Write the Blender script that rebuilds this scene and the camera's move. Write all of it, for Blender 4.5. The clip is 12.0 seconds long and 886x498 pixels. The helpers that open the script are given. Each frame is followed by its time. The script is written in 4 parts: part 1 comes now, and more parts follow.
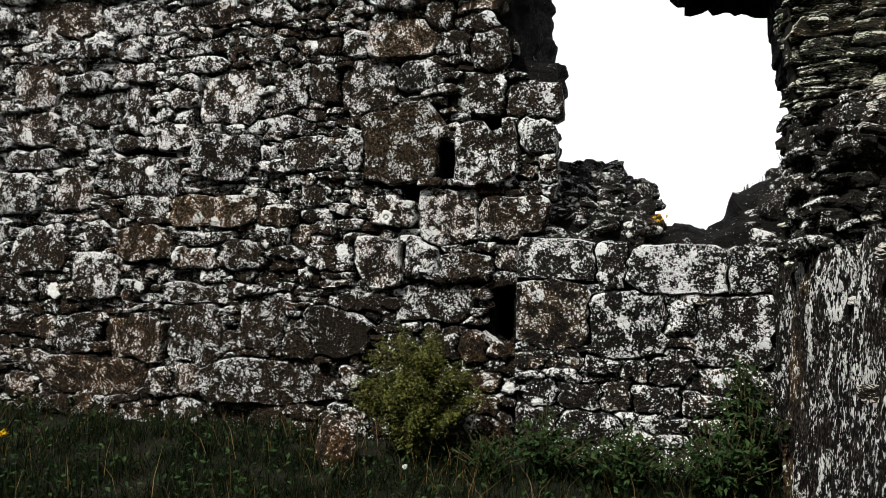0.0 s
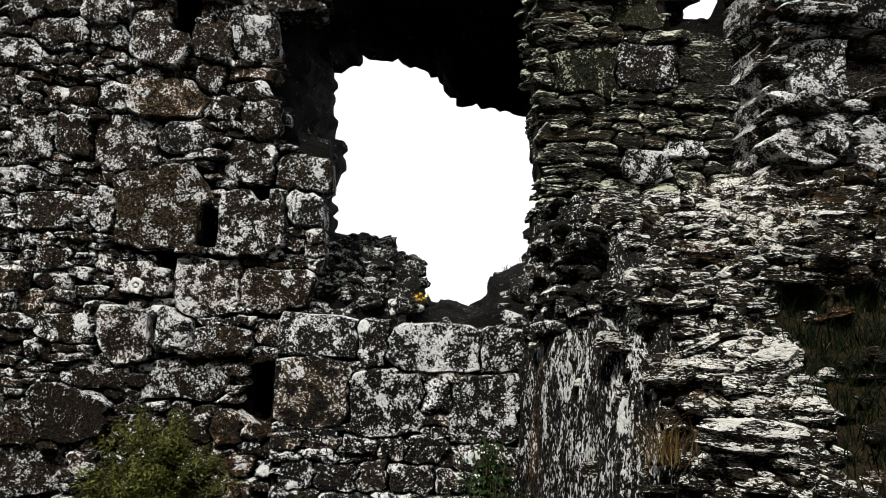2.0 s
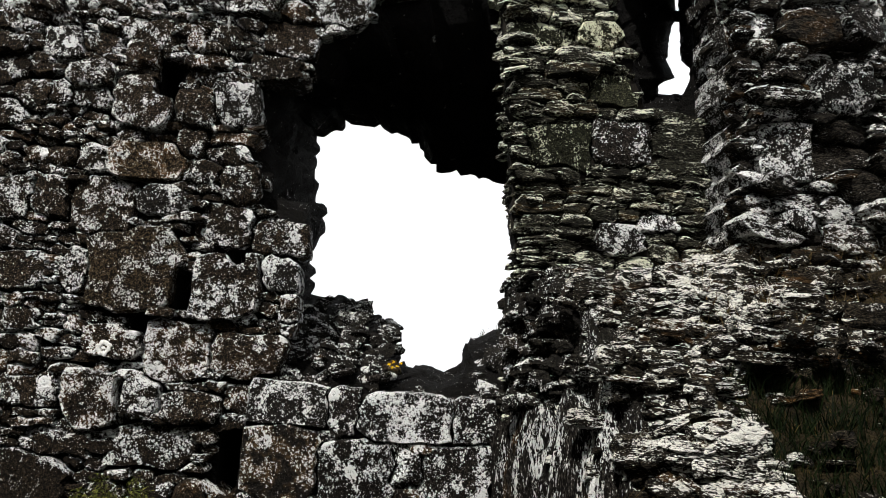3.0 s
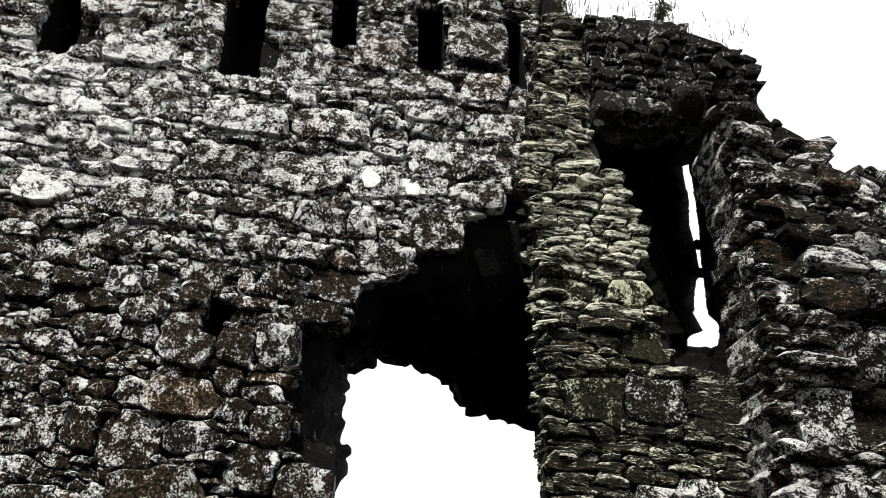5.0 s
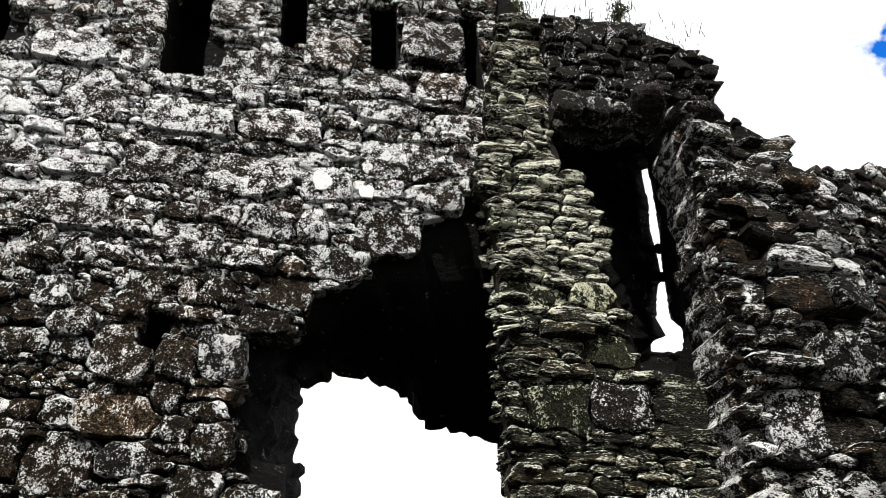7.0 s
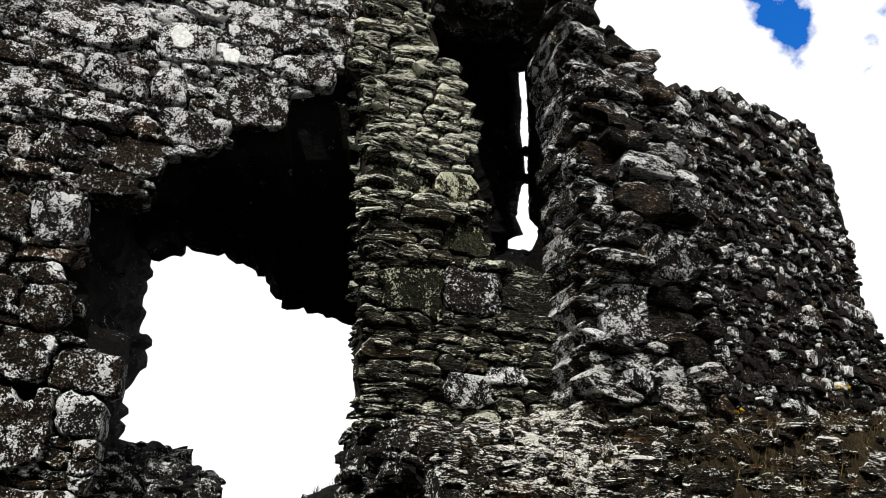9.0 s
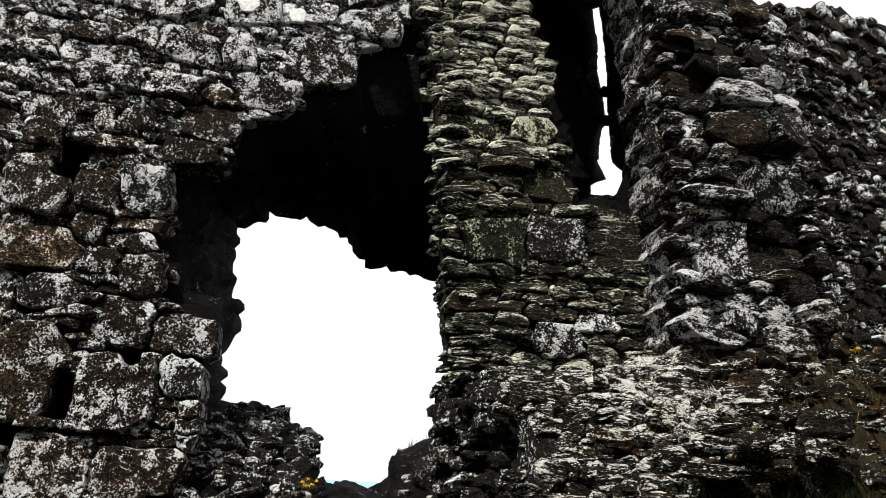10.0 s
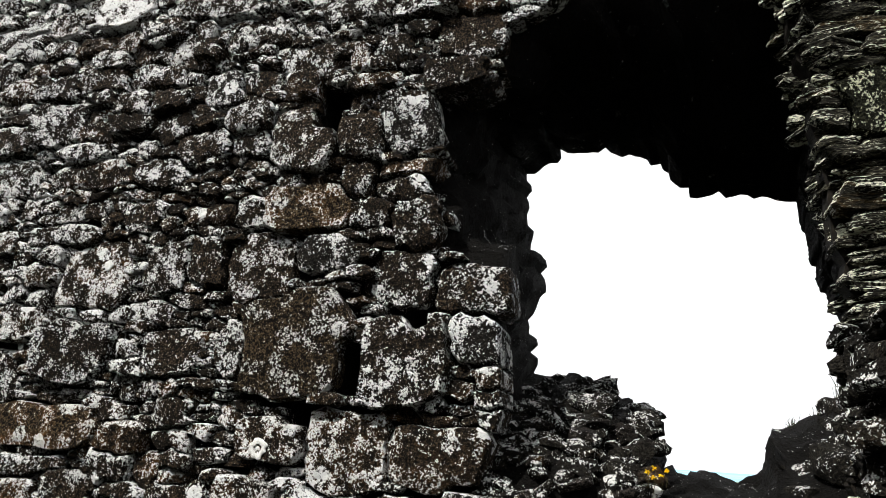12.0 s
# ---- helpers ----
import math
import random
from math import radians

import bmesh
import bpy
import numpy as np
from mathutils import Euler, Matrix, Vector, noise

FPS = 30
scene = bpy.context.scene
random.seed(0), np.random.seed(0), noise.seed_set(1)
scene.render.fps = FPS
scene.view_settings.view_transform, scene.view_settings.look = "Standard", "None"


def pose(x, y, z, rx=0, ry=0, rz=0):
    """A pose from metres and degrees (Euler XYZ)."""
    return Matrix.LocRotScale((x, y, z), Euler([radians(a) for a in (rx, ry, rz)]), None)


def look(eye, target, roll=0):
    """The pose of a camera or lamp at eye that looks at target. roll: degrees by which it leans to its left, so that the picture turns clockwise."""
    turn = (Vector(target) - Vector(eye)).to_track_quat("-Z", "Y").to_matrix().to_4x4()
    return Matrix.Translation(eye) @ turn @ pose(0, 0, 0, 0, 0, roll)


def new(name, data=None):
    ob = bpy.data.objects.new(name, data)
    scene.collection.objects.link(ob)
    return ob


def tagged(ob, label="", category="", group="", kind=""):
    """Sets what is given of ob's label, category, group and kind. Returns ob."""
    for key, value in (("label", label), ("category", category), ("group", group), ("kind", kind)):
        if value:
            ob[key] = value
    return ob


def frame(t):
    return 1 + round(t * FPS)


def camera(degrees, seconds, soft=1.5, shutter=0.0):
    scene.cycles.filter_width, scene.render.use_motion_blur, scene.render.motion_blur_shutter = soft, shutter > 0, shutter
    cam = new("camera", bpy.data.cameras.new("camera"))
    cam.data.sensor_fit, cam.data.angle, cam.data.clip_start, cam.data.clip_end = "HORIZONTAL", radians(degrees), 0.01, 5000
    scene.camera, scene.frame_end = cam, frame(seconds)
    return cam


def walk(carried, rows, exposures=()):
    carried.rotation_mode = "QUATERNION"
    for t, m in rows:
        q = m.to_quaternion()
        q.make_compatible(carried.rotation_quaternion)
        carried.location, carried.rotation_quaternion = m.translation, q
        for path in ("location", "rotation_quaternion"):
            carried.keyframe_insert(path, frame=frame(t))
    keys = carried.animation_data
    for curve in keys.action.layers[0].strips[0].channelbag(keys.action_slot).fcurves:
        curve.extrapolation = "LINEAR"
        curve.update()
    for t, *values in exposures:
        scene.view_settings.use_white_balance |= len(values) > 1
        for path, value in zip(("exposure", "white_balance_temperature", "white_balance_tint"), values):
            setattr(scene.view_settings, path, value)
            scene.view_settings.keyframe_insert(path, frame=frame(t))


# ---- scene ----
cam = camera(66.7, 12.0, soft=0.4)

PATH = [
    (0, (1.432, -0.83, 1.403), (0.957, 1.113, 1.401), 0.8),
    (0.5, (1.485, -0.834, 1.415), (1.197, 1.145, 1.465), 1.3),
    (1, (1.497, -0.801, 1.447), (1.417, 1.195, 1.537), 0.7),
    (1.5, (1.583, -0.771, 1.502), (1.633, 1.224, 1.639), 2.3),
    (2, (1.666, -0.777, 1.525), (1.772, 1.211, 1.715), 2.4),
    (2.5, (1.701, -0.804, 1.6), (1.869, 1.173, 1.845), 2.6),
    (2.7, (1.718, -0.804, 1.619), (1.879, 1.17, 1.898), 2.9),
    (4.3, (1.672, -0.855, 1.716), (1.726, 0.992, 2.482), 7.7),
    (4.5, (1.658, -0.874, 1.747), (1.691, 0.947, 2.574), 8.2),
    (5, (1.632, -0.892, 1.77), (1.638, 0.861, 2.732), 7.5),
    (5.5, (1.588, -0.908, 1.778), (1.627, 0.807, 2.807), 6.5),
    (6, (1.576, -0.83, 1.78), (1.666, 0.891, 2.795), 5.3),
    (6.5, (1.661, -0.699, 1.814), (1.745, 1.025, 2.823), 5.4),
    (6.7, (1.677, -0.67, 1.826), (1.765, 1.053, 2.839), 5.2),
    (8.3, (1.676, -0.537, 1.721), (2.13, 1.185, 2.632), 4.6),
    (8.5, (1.714, -0.555, 1.711), (2.214, 1.176, 2.58), 4.2),
    (9, (1.775, -0.579, 1.699), (2.297, 1.188, 2.478), 3.9),
    (9.5, (1.819, -0.581, 1.688), (2.28, 1.234, 2.393), 3.2),
    (10, (1.804, -0.449, 1.681), (2.113, 1.416, 2.335), 3.0),
    (10.5, (1.793, -0.157, 1.724), (1.966, 1.723, 2.382), 1.2),
    (11, (1.781, 0.144, 1.715), (1.786, 2.038, 2.357), 1.8),
    (11.5, (1.792, 0.459, 1.774), (1.517, 2.336, 2.406), 2.9),
    (12, (1.767, 0.754, 1.675), (1.189, 2.581, 2.249), 3.6),
]
walk(cam, [(t, look(eye, target, roll)) for t, eye, target, roll in PATH],
     exposures=[(0.0, 0.5), (1.0, 0.42), (2.5, 0.35), (4.5, 0.46), (5.2, 0.62), (6.5, 0.68), (8.5, 0.3), (9.5, 0.25), (10.5, 0.42), (12.0, 0.5)])

# ---------------------------------------------------------------- light
SUN_TO = Vector((-0.34, -0.62, 1.0)).normalized()
world = bpy.data.worlds.new("sky")
scene.world = world
world.use_nodes = True
wn, wl = world.node_tree.nodes, world.node_tree.links
wn.clear()
w_out = wn.new("ShaderNodeOutputWorld")
w_bg = wn.new("ShaderNodeBackground")
w_sky = wn.new("ShaderNodeTexSky")
w_sky.sky_type, w_sky.sun_disc = "NISHITA", False
w_sky.sun_elevation = math.asin(SUN_TO.z)
w_sky.sun_rotation = math.atan2(SUN_TO.x, SUN_TO.y)
w_sky.altitude = 200
w_gain = wn.new("ShaderNodeVectorMath")
w_gain.operation = "SCALE"
w_gain.inputs["Scale"].default_value = 0.09
wl.new(w_sky.outputs[0], w_gain.inputs[0])
w_tc = wn.new("ShaderNodeTexCoord")
w_noise = wn.new("ShaderNodeTexNoise")
w_noise.inputs["Scale"].default_value = 7.0
w_noise.inputs["Detail"].default_value = 6.0
wl.new(w_tc.outputs["Generated"], w_noise.inputs["Vector"])
# two gaps in the cloud cover, over the far end of the ruin
w_gap = wn.new("ShaderNodeVectorMath")
w_gap.operation = "DISTANCE"
w_gap.inputs[1].default_value = (0.587, 0.515, 0.625)
wl.new(w_tc.outputs["Generated"], w_gap.inputs[0])
w_gap2 = wn.new("ShaderNodeVectorMath")
w_gap2.operation = "DISTANCE"
w_gap2.inputs[1].default_value = (0.666, 0.441, 0.602)
wl.new(w_tc.outputs["Generated"], w_gap2.inputs[0])
w_near = wn.new("ShaderNodeMath")
w_near.operation = "MINIMUM"
wl.new(w_gap.outputs["Value"], w_near.inputs[0])
wl.new(w_gap2.outputs["Value"], w_near.inputs[1])
w_add = wn.new("ShaderNodeMath")
w_add.operation = "MULTIPLY_ADD"
w_add.inputs[1].default_value = 0.50
wl.new(w_noise.outputs["Fac"], w_add.inputs[0])
wl.new(w_near.outputs[0], w_add.inputs[2])
w_cov = wn.new("ShaderNodeMapRange")
w_cov.inputs["From Min"].default_value, w_cov.inputs["From Max"].default_value = 0.250, 0.272
wl.new(w_add.outputs[0], w_cov.inputs["Value"])
w_mix = wn.new("ShaderNodeMix")
w_mix.data_type = "RGBA"
wl.new(w_cov.outputs[0], w_mix.inputs[0])
w_sat = wn.new("ShaderNodeHueSaturation")
w_sat.inputs["Saturation"].default_value = 1.5
w_sat.inputs["Hue"].default_value = 0.515
w_sat.inputs["Value"].default_value = 2.2
wl.new(w_gain.outputs[0], w_sat.inputs["Color"])
wl.new(w_sat.outputs[0], w_mix.inputs[6])
w_mix.inputs[7].default_value = (1.0, 1.01, 1.03, 1)
wl.new(w_mix.outputs[2], w_bg.inputs["Color"])
wl.new(w_bg.outputs[0], w_out.inputs["Surface"])

sun_data = bpy.data.lights.new("sun", "SUN")
sun_data.energy, sun_data.angle, sun_data.color = 5.0, radians(0.6), (1.0, 0.975, 0.93)
new("sun", sun_data).matrix_world = look(SUN_TO * 60, (0, 0, 0))
scene.view_settings.exposure = 0.5


# ---------------------------------------------------------------- materials
def shader(name):
    m = bpy.data.materials.new(name)
    m.use_nodes = True
    nt = m.node_tree
    b = nt.nodes["Principled BSDF"]
    b.inputs["Roughness"].default_value = 0.92
    b.inputs["Specular IOR Level"].default_value = 0.08
    return m, nt.nodes, nt.links, b


def mathnode(n, l, op, a, b=None, c=None):
    m = n.new("ShaderNodeMath")
    m.operation = op
    for i, v in enumerate((a, b, c)):
        if v is None:
            continue
        if isinstance(v, (int, float)):
            m.inputs[i].default_value = v
        else:
            l.new(v, m.inputs[i])
    return m.outputs[0]


def ramp(n, l, v, lo, hi, a=0.0, b=1.0):
    m = n.new("ShaderNodeMapRange")
    m.interpolation_type = "SMOOTHSTEP"
    m.inputs["From Min"].default_value, m.inputs["From Max"].default_value = lo, hi
    m.inputs["To Min"].default_value, m.inputs["To Max"].default_value = a, b
    l.new(v, m.inputs["Value"])
    return m.outputs[0]


def mixcol(n, l, f, a, b):
    m = n.new("ShaderNodeMix")
    m.data_type = "RGBA"
    for i, v in ((0, f), (6, a), (7, b)):
        if isinstance(v, (int, float)):
            m.inputs[i].default_value = v
        elif isinstance(v, tuple):
            m.inputs[i].default_value = (*v, 1)
        else:
            l.new(v, m.inputs[i])
    return m.outputs[2]


def noisetex(n, l, vec, scale, detail=5.0, rough=0.6):
    t = n.new("ShaderNodeTexNoise")
    t.inputs["Scale"].default_value, t.inputs["Detail"].default_value, t.inputs["Roughness"].default_value = scale, detail, rough
    l.new(vec, t.inputs["Vector"])
    return t.outputs["Fac"]


def stone_mat(name, dark, mid, rust, lichen, cover, rise=0.0, stretch=(1, 1, 1), rusty=0.28, spots=0.24, bump=0.9, white=(0.86, 0.86, 0.83), sweep=0.50, fade=0.0, tops=0.10, dots=0.09, left=0.0, rim=0.06, vary=0.15, hollow=0.0):
    """Weathered stone: dark body, rust stains, crusts of pale lichen in patches, rings and specks."""
    m, n, l, b = shader(name)
    geo, info = n.new("ShaderNodeNewGeometry"), n.new("ShaderNodeObjectInfo")
    rnd = mathnode(n, l, "FRACT", mathnode(n, l, "ADD", info.outputs["Random"], geo.outputs["Random Per Island"]))
    rnd2 = mathnode(n, l, "FRACT", mathnode(n, l, "MULTIPLY", rnd, 17.37))
    rnd3 = mathnode(n, l, "FRACT", mathnode(n, l, "MULTIPLY", rnd, 71.91))
    mp = n.new("ShaderNodeMapping")
    mp.inputs["Scale"].default_value = stretch
    l.new(geo.outputs["Position"], mp.inputs["Vector"])
    off = n.new("ShaderNodeVectorMath")
    off.operation = "SCALE"
    comb = n.new("ShaderNodeCombineXYZ")
    for i, v in enumerate((rnd, rnd2, rnd3)):
        l.new(v, comb.inputs[i])
    l.new(comb.outputs[0], off.inputs[0])
    off.inputs["Scale"].default_value = 23.0
    add = n.new("ShaderNodeVectorMath")
    l.new(mp.outputs[0], add.inputs[0])
    l.new(off.outputs[0], add.inputs[1])
    vec = add.outputs[0]
    broad = noisetex(n, l, geo.outputs["Position"], 0.9, 3.0)
    patch = noisetex(n, l, vec, 9.0, 2.5, 0.5)
    speck = noisetex(n, l, vec, 42.0, 5.0, 0.72)
    lumps = noisetex(n, l, vec, 19.0, 4.0, 0.6)
    grain = noisetex(n, l, vec, 95.0, 3.0, 0.7)
    vor = n.new("ShaderNodeTexVoronoi")
    vor.inputs["Scale"].default_value = 6.5
    wob = n.new("ShaderNodeVectorMath")
    wob.operation = "MULTIPLY_ADD"
    wob.inputs[1].default_value = (0.05, 0.05, 0.05)
    wn3 = n.new("ShaderNodeTexNoise")
    wn3.inputs["Scale"].default_value = 22.0
    l.new(vec, wn3.inputs["Vector"])
    l.new(wn3.outputs["Color"], wob.inputs[0])
    l.new(vec, wob.inputs[2])
    l.new(wob.outputs[0], vor.inputs["Vector"])
    sep = n.new("ShaderNodeSeparateColor")
    l.new(vor.outputs["Color"], sep.inputs[0])
    ring = mathnode(n, l, "MULTIPLY", mathnode(n, l, "MULTIPLY", ramp(n, l, vor.outputs["Distance"], 0.36, 0.26), ramp(n, l, vor.outputs["Distance"], 0.06, 0.16, 0.45, 1.0)), ramp(n, l, sep.outputs[0], 1.0 - spots, 1.0 - spots + 0.06))
    zed = n.new("ShaderNodeSeparateXYZ")
    l.new(geo.outputs["Position"], zed.inputs[0])
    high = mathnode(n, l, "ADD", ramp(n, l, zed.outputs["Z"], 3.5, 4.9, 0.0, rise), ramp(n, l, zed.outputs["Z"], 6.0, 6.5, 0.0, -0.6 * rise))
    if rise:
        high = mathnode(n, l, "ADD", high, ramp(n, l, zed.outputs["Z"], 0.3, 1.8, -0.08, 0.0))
    # lichen coverage
    s = mathnode(n, l, "MULTIPLY_ADD", broad, sweep, cover + 0.5 * (0.50 - sweep))
    s = mathnode(n, l, "ADD", ramp(n, l, patch, 0.42, 0.60, -0.19, 0.12), s)
    s = mathnode(n, l, "MULTIPLY_ADD", lumps, 0.35, s)
    s = mathnode(n, l, "MULTIPLY_ADD", speck, 1.50, s)
    s = mathnode(n, l, "MULTIPLY_ADD", grain, 1.80, s)
    # crusts keep to the worn edges, and paint in bright rim highlights there
    s = mathnode(n, l, "ADD", s, ramp(n, l, geo.outputs["Pointiness"], 0.50, 0.60, -0.02, rim))
    # round thalli a centimetre or two across
    thalli = n.new("ShaderNodeTexVoronoi")
    thalli.inputs["Scale"].default_value = 48.0
    bend = n.new("ShaderNodeVectorMath")
    bend.operation = "MULTIPLY_ADD"
    bend.inputs[1].default_value = (0.022, 0.022, 0.022)
    wn4 = n.new("ShaderNodeTexNoise")
    wn4.inputs["Scale"].default_value = 60.0
    l.new(vec, wn4.inputs["Vector"])
    l.new(wn4.outputs["Color"], bend.inputs[0])
    l.new(vec, bend.inputs[2])
    l.new(bend.outputs[0], thalli.inputs["Vector"])
    s = mathnode(n, l, "ADD", s, ramp(n, l, thalli.outputs["Distance"], 0.20, 0.70, -0.15 + dots * 0.62, -0.15 - dots * 0.62))
    if left:
        s = mathnode(n, l, "ADD", s, ramp(n, l, zed.outputs["X"], -2.2, -0.6, left, 0.0))
    s = mathnode(n, l, "ADD", s, ramp(n, l, rnd2, 0.0, 1.0, 0.0 - 0.5 * vary, 0.0 + 0.5 * vary))
    s = mathnode(n, l, "MULTIPLY_ADD", ring, 0.34, s)
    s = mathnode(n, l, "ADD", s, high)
    # lichen thicker on upward faces, which also paints them as sunlit tops
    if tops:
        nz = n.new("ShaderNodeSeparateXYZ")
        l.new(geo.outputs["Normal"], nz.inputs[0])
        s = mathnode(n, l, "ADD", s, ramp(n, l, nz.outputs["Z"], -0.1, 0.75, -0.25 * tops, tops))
    if fade:
        s = mathnode(n, l, "ADD", s, ramp(n, l, zed.outputs["X"], 3.6, 4.3, 0.0, -fade))
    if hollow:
        # bare rock low down, towards larger x: less lichen there
        lower = mathnode(n, l, "MULTIPLY", ramp(n, l, zed.outputs["X"], 3.55, 3.95), ramp(n, l, zed.outputs["Z"], 2.0, 1.5))
        s = mathnode(n, l, "MULTIPLY_ADD", lower, -hollow, s)
    crust = ramp(n, l, s, 2.055, 2.095)
    body = mixcol(n, l, ramp(n, l, mathnode(n, l, "MULTIPLY_ADD", grain, 0.6, mathnode(n, l, "MULTIPLY", speck, 0.4)), 0.475, 0.565), dark, mid)
    body = mixcol(n, l, ramp(n, l, rnd3, 0.25, 1.0, 0.0, 0.55), body, dark)
    stain = mathnode(n, l, "MULTIPLY", ramp(n, l, patch, 0.42, 0.62), ramp(n, l, rnd, 1.0 - rusty, 1.0 - rusty * 0.4))
    body = mixcol(n, l, mathnode(n, l, "MULTIPLY", stain, ramp(n, l, speck, 0.35, 0.6)), body, rust)
    pale = mixcol(n, l, ramp(n, l, mathnode(n, l, "ADD", grain, mathnode(n, l, "MULTIPLY", rnd3, 0.12)), 0.33, 0.50), lichen, white)
    col = mixcol(n, l, crust, body, pale)
    l.new(col, b.inputs["Base Color"])
    h = mathnode(n, l, "MULTIPLY_ADD", patch, 0.6, mathnode(n, l, "MULTIPLY_ADD", lumps, 1.0, mathnode(n, l, "MULTIPLY", speck, 0.9)))
    h = mathnode(n, l, "MULTIPLY_ADD", grain, 0.30, h)
    h = mathnode(n, l, "MULTIPLY_ADD", crust, 0.06, h)
    bp = n.new("ShaderNodeBump")
    bp.inputs["Strength"].default_value, bp.inputs["Distance"].default_value = bump, 0.085
    l.new(h, bp.inputs["Height"])
    l.new(bp.outputs[0], b.inputs["Normal"])
    return m


def plain_mat(name, c1, c2, scale, rough=0.9, bump=0.5, dist=0.02):
    m, n, l, b = shader(name)
    geo = n.new("ShaderNodeNewGeometry")
    a = noisetex(n, l, geo.outputs["Position"], scale, 6.0, 0.65)
    f = noisetex(n, l, geo.outputs["Position"], scale * 9, 4.0, 0.65)
    mixed = mathnode(n, l, "MULTIPLY_ADD", f, 0.5, mathnode(n, l, "MULTIPLY", a, 0.5))
    l.new(mixcol(n, l, ramp(n, l, mixed, 0.36, 0.64), c1, c2), b.inputs["Base Color"])
    b.inputs["Roughness"].default_value = rough
    bp = n.new("ShaderNodeBump")
    bp.inputs["Strength"].default_value, bp.inputs["Distance"].default_value = bump, dist
    l.new(mixed, bp.inputs["Height"])
    l.new(bp.outputs[0], b.inputs["Normal"])
    return m


def leaf_mat(name, c1, c2, translucent=0.25):
    m, n, l, b = shader(name)
    geo = n.new("ShaderNodeNewGeometry")
    l.new(mixcol(n, l, geo.outputs["Random Per Island"], c1, c2), b.inputs["Base Color"])
    b.inputs["Roughness"].default_value = 0.7
    b.inputs["Specular IOR Level"].default_value = 0.06
    t = n.new("ShaderNodeBsdfTranslucent")
    l.new(mixcol(n, l, geo.outputs["Random Per Island"], c1, c2), t.inputs["Color"])
    mx = n.new("ShaderNodeMixShader")
    mx.inputs[0].default_value = translucent
    l.new(b.outputs[0], mx.inputs[1])
    l.new(t.outputs[0], mx.inputs[2])
    l.new(mx.outputs[0], n["Material Output"].inputs["Surface"])
    return m


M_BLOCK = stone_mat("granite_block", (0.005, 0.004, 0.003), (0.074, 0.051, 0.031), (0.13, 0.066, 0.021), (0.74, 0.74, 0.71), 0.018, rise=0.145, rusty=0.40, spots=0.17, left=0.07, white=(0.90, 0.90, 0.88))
M_RUST = stone_mat("rusty_block", (0.006, 0.004, 0.003), (0.130, 0.092, 0.050), (0.16, 0.082, 0.026), (0.62, 0.57, 0.45), 0.015, rusty=1.0, vary=0.05)
M_CRUST = stone_mat("white_crusted_block", (0.008, 0.007, 0.006), (0.045, 0.038, 0.030), (0.13, 0.08, 0.035), (0.76, 0.76, 0.73), 0.13, rusty=0.05, white=(0.92, 0.92, 0.90), vary=0.06)
M_PARAPET = stone_mat("parapet_block", (0.005, 0.0042, 0.0035), (0.050, 0.040, 0.032), (0.13, 0.08, 0.035), (0.74, 0.74, 0.71), 0.02, spots=0.22, dots=0.20, white=(0.90, 0.90, 0.88))
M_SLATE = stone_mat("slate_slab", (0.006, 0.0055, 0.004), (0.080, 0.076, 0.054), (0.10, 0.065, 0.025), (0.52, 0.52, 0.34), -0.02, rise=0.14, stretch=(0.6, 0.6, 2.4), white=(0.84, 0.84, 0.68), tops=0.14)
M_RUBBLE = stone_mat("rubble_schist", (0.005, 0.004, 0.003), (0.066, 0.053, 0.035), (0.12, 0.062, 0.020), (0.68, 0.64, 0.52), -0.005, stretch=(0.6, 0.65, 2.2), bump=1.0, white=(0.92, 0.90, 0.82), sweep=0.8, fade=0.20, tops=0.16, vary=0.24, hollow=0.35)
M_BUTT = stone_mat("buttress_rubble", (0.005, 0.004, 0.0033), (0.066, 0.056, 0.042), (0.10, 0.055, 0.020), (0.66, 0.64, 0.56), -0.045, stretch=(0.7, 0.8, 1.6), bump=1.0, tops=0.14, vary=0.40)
M_MOSS = stone_mat("mossy_slab", (0.008, 0.0085, 0.005), (0.060, 0.060, 0.034), (0.12, 0.09, 0.03), (0.36, 0.37, 0.22), 0.0, white=(0.70, 0.71, 0.52))
M_EDGE = stone_mat("upright_schist", (0.005, 0.004, 0.0033), (0.060, 0.052, 0.043), (0.14, 0.08, 0.03), (0.58, 0.57, 0.50), 0.03, stretch=(1.3, 1.3, 0.35), bump=1.0, rusty=0.06)
M_EDGEW = stone_mat("upright_schist_white", (0.005, 0.004, 0.0033), (0.060, 0.052, 0.043), (0.14, 0.08, 0.03), (0.70, 0.69, 0.65), 0.12, stretch=(1.0, 1.0, 0.45), bump=1.0, rusty=0.06)
M_FAR = stone_mat("weathered_rubble", (0.005, 0.004, 0.0033), (0.060, 0.050, 0.042), (0.10, 0.058, 0.025), (0.58, 0.57, 0.54), -0.085, spots=0.35, vary=0.60)
# shaded copy of the rubble: its colour carries the shade of recess and overhang
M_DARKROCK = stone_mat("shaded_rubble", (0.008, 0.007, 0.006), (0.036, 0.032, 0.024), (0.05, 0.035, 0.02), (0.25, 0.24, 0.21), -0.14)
# inner stone near black: the shade inside opening and slit is in its colour
M_INNER = stone_mat("shade_toned_inner_stone", (0.003, 0.0026, 0.0022), (0.008, 0.007, 0.006), (0.010, 0.009, 0.006), (0.05, 0.048, 0.042), -0.40, rusty=0.1)
# core colour sunk to stand for the shade behind the facing stones
M_CORE = plain_mat("shade_dark_core", (0.004, 0.0035, 0.003), (0.014, 0.012, 0.010), 5.0, bump=0.9, dist=0.05)
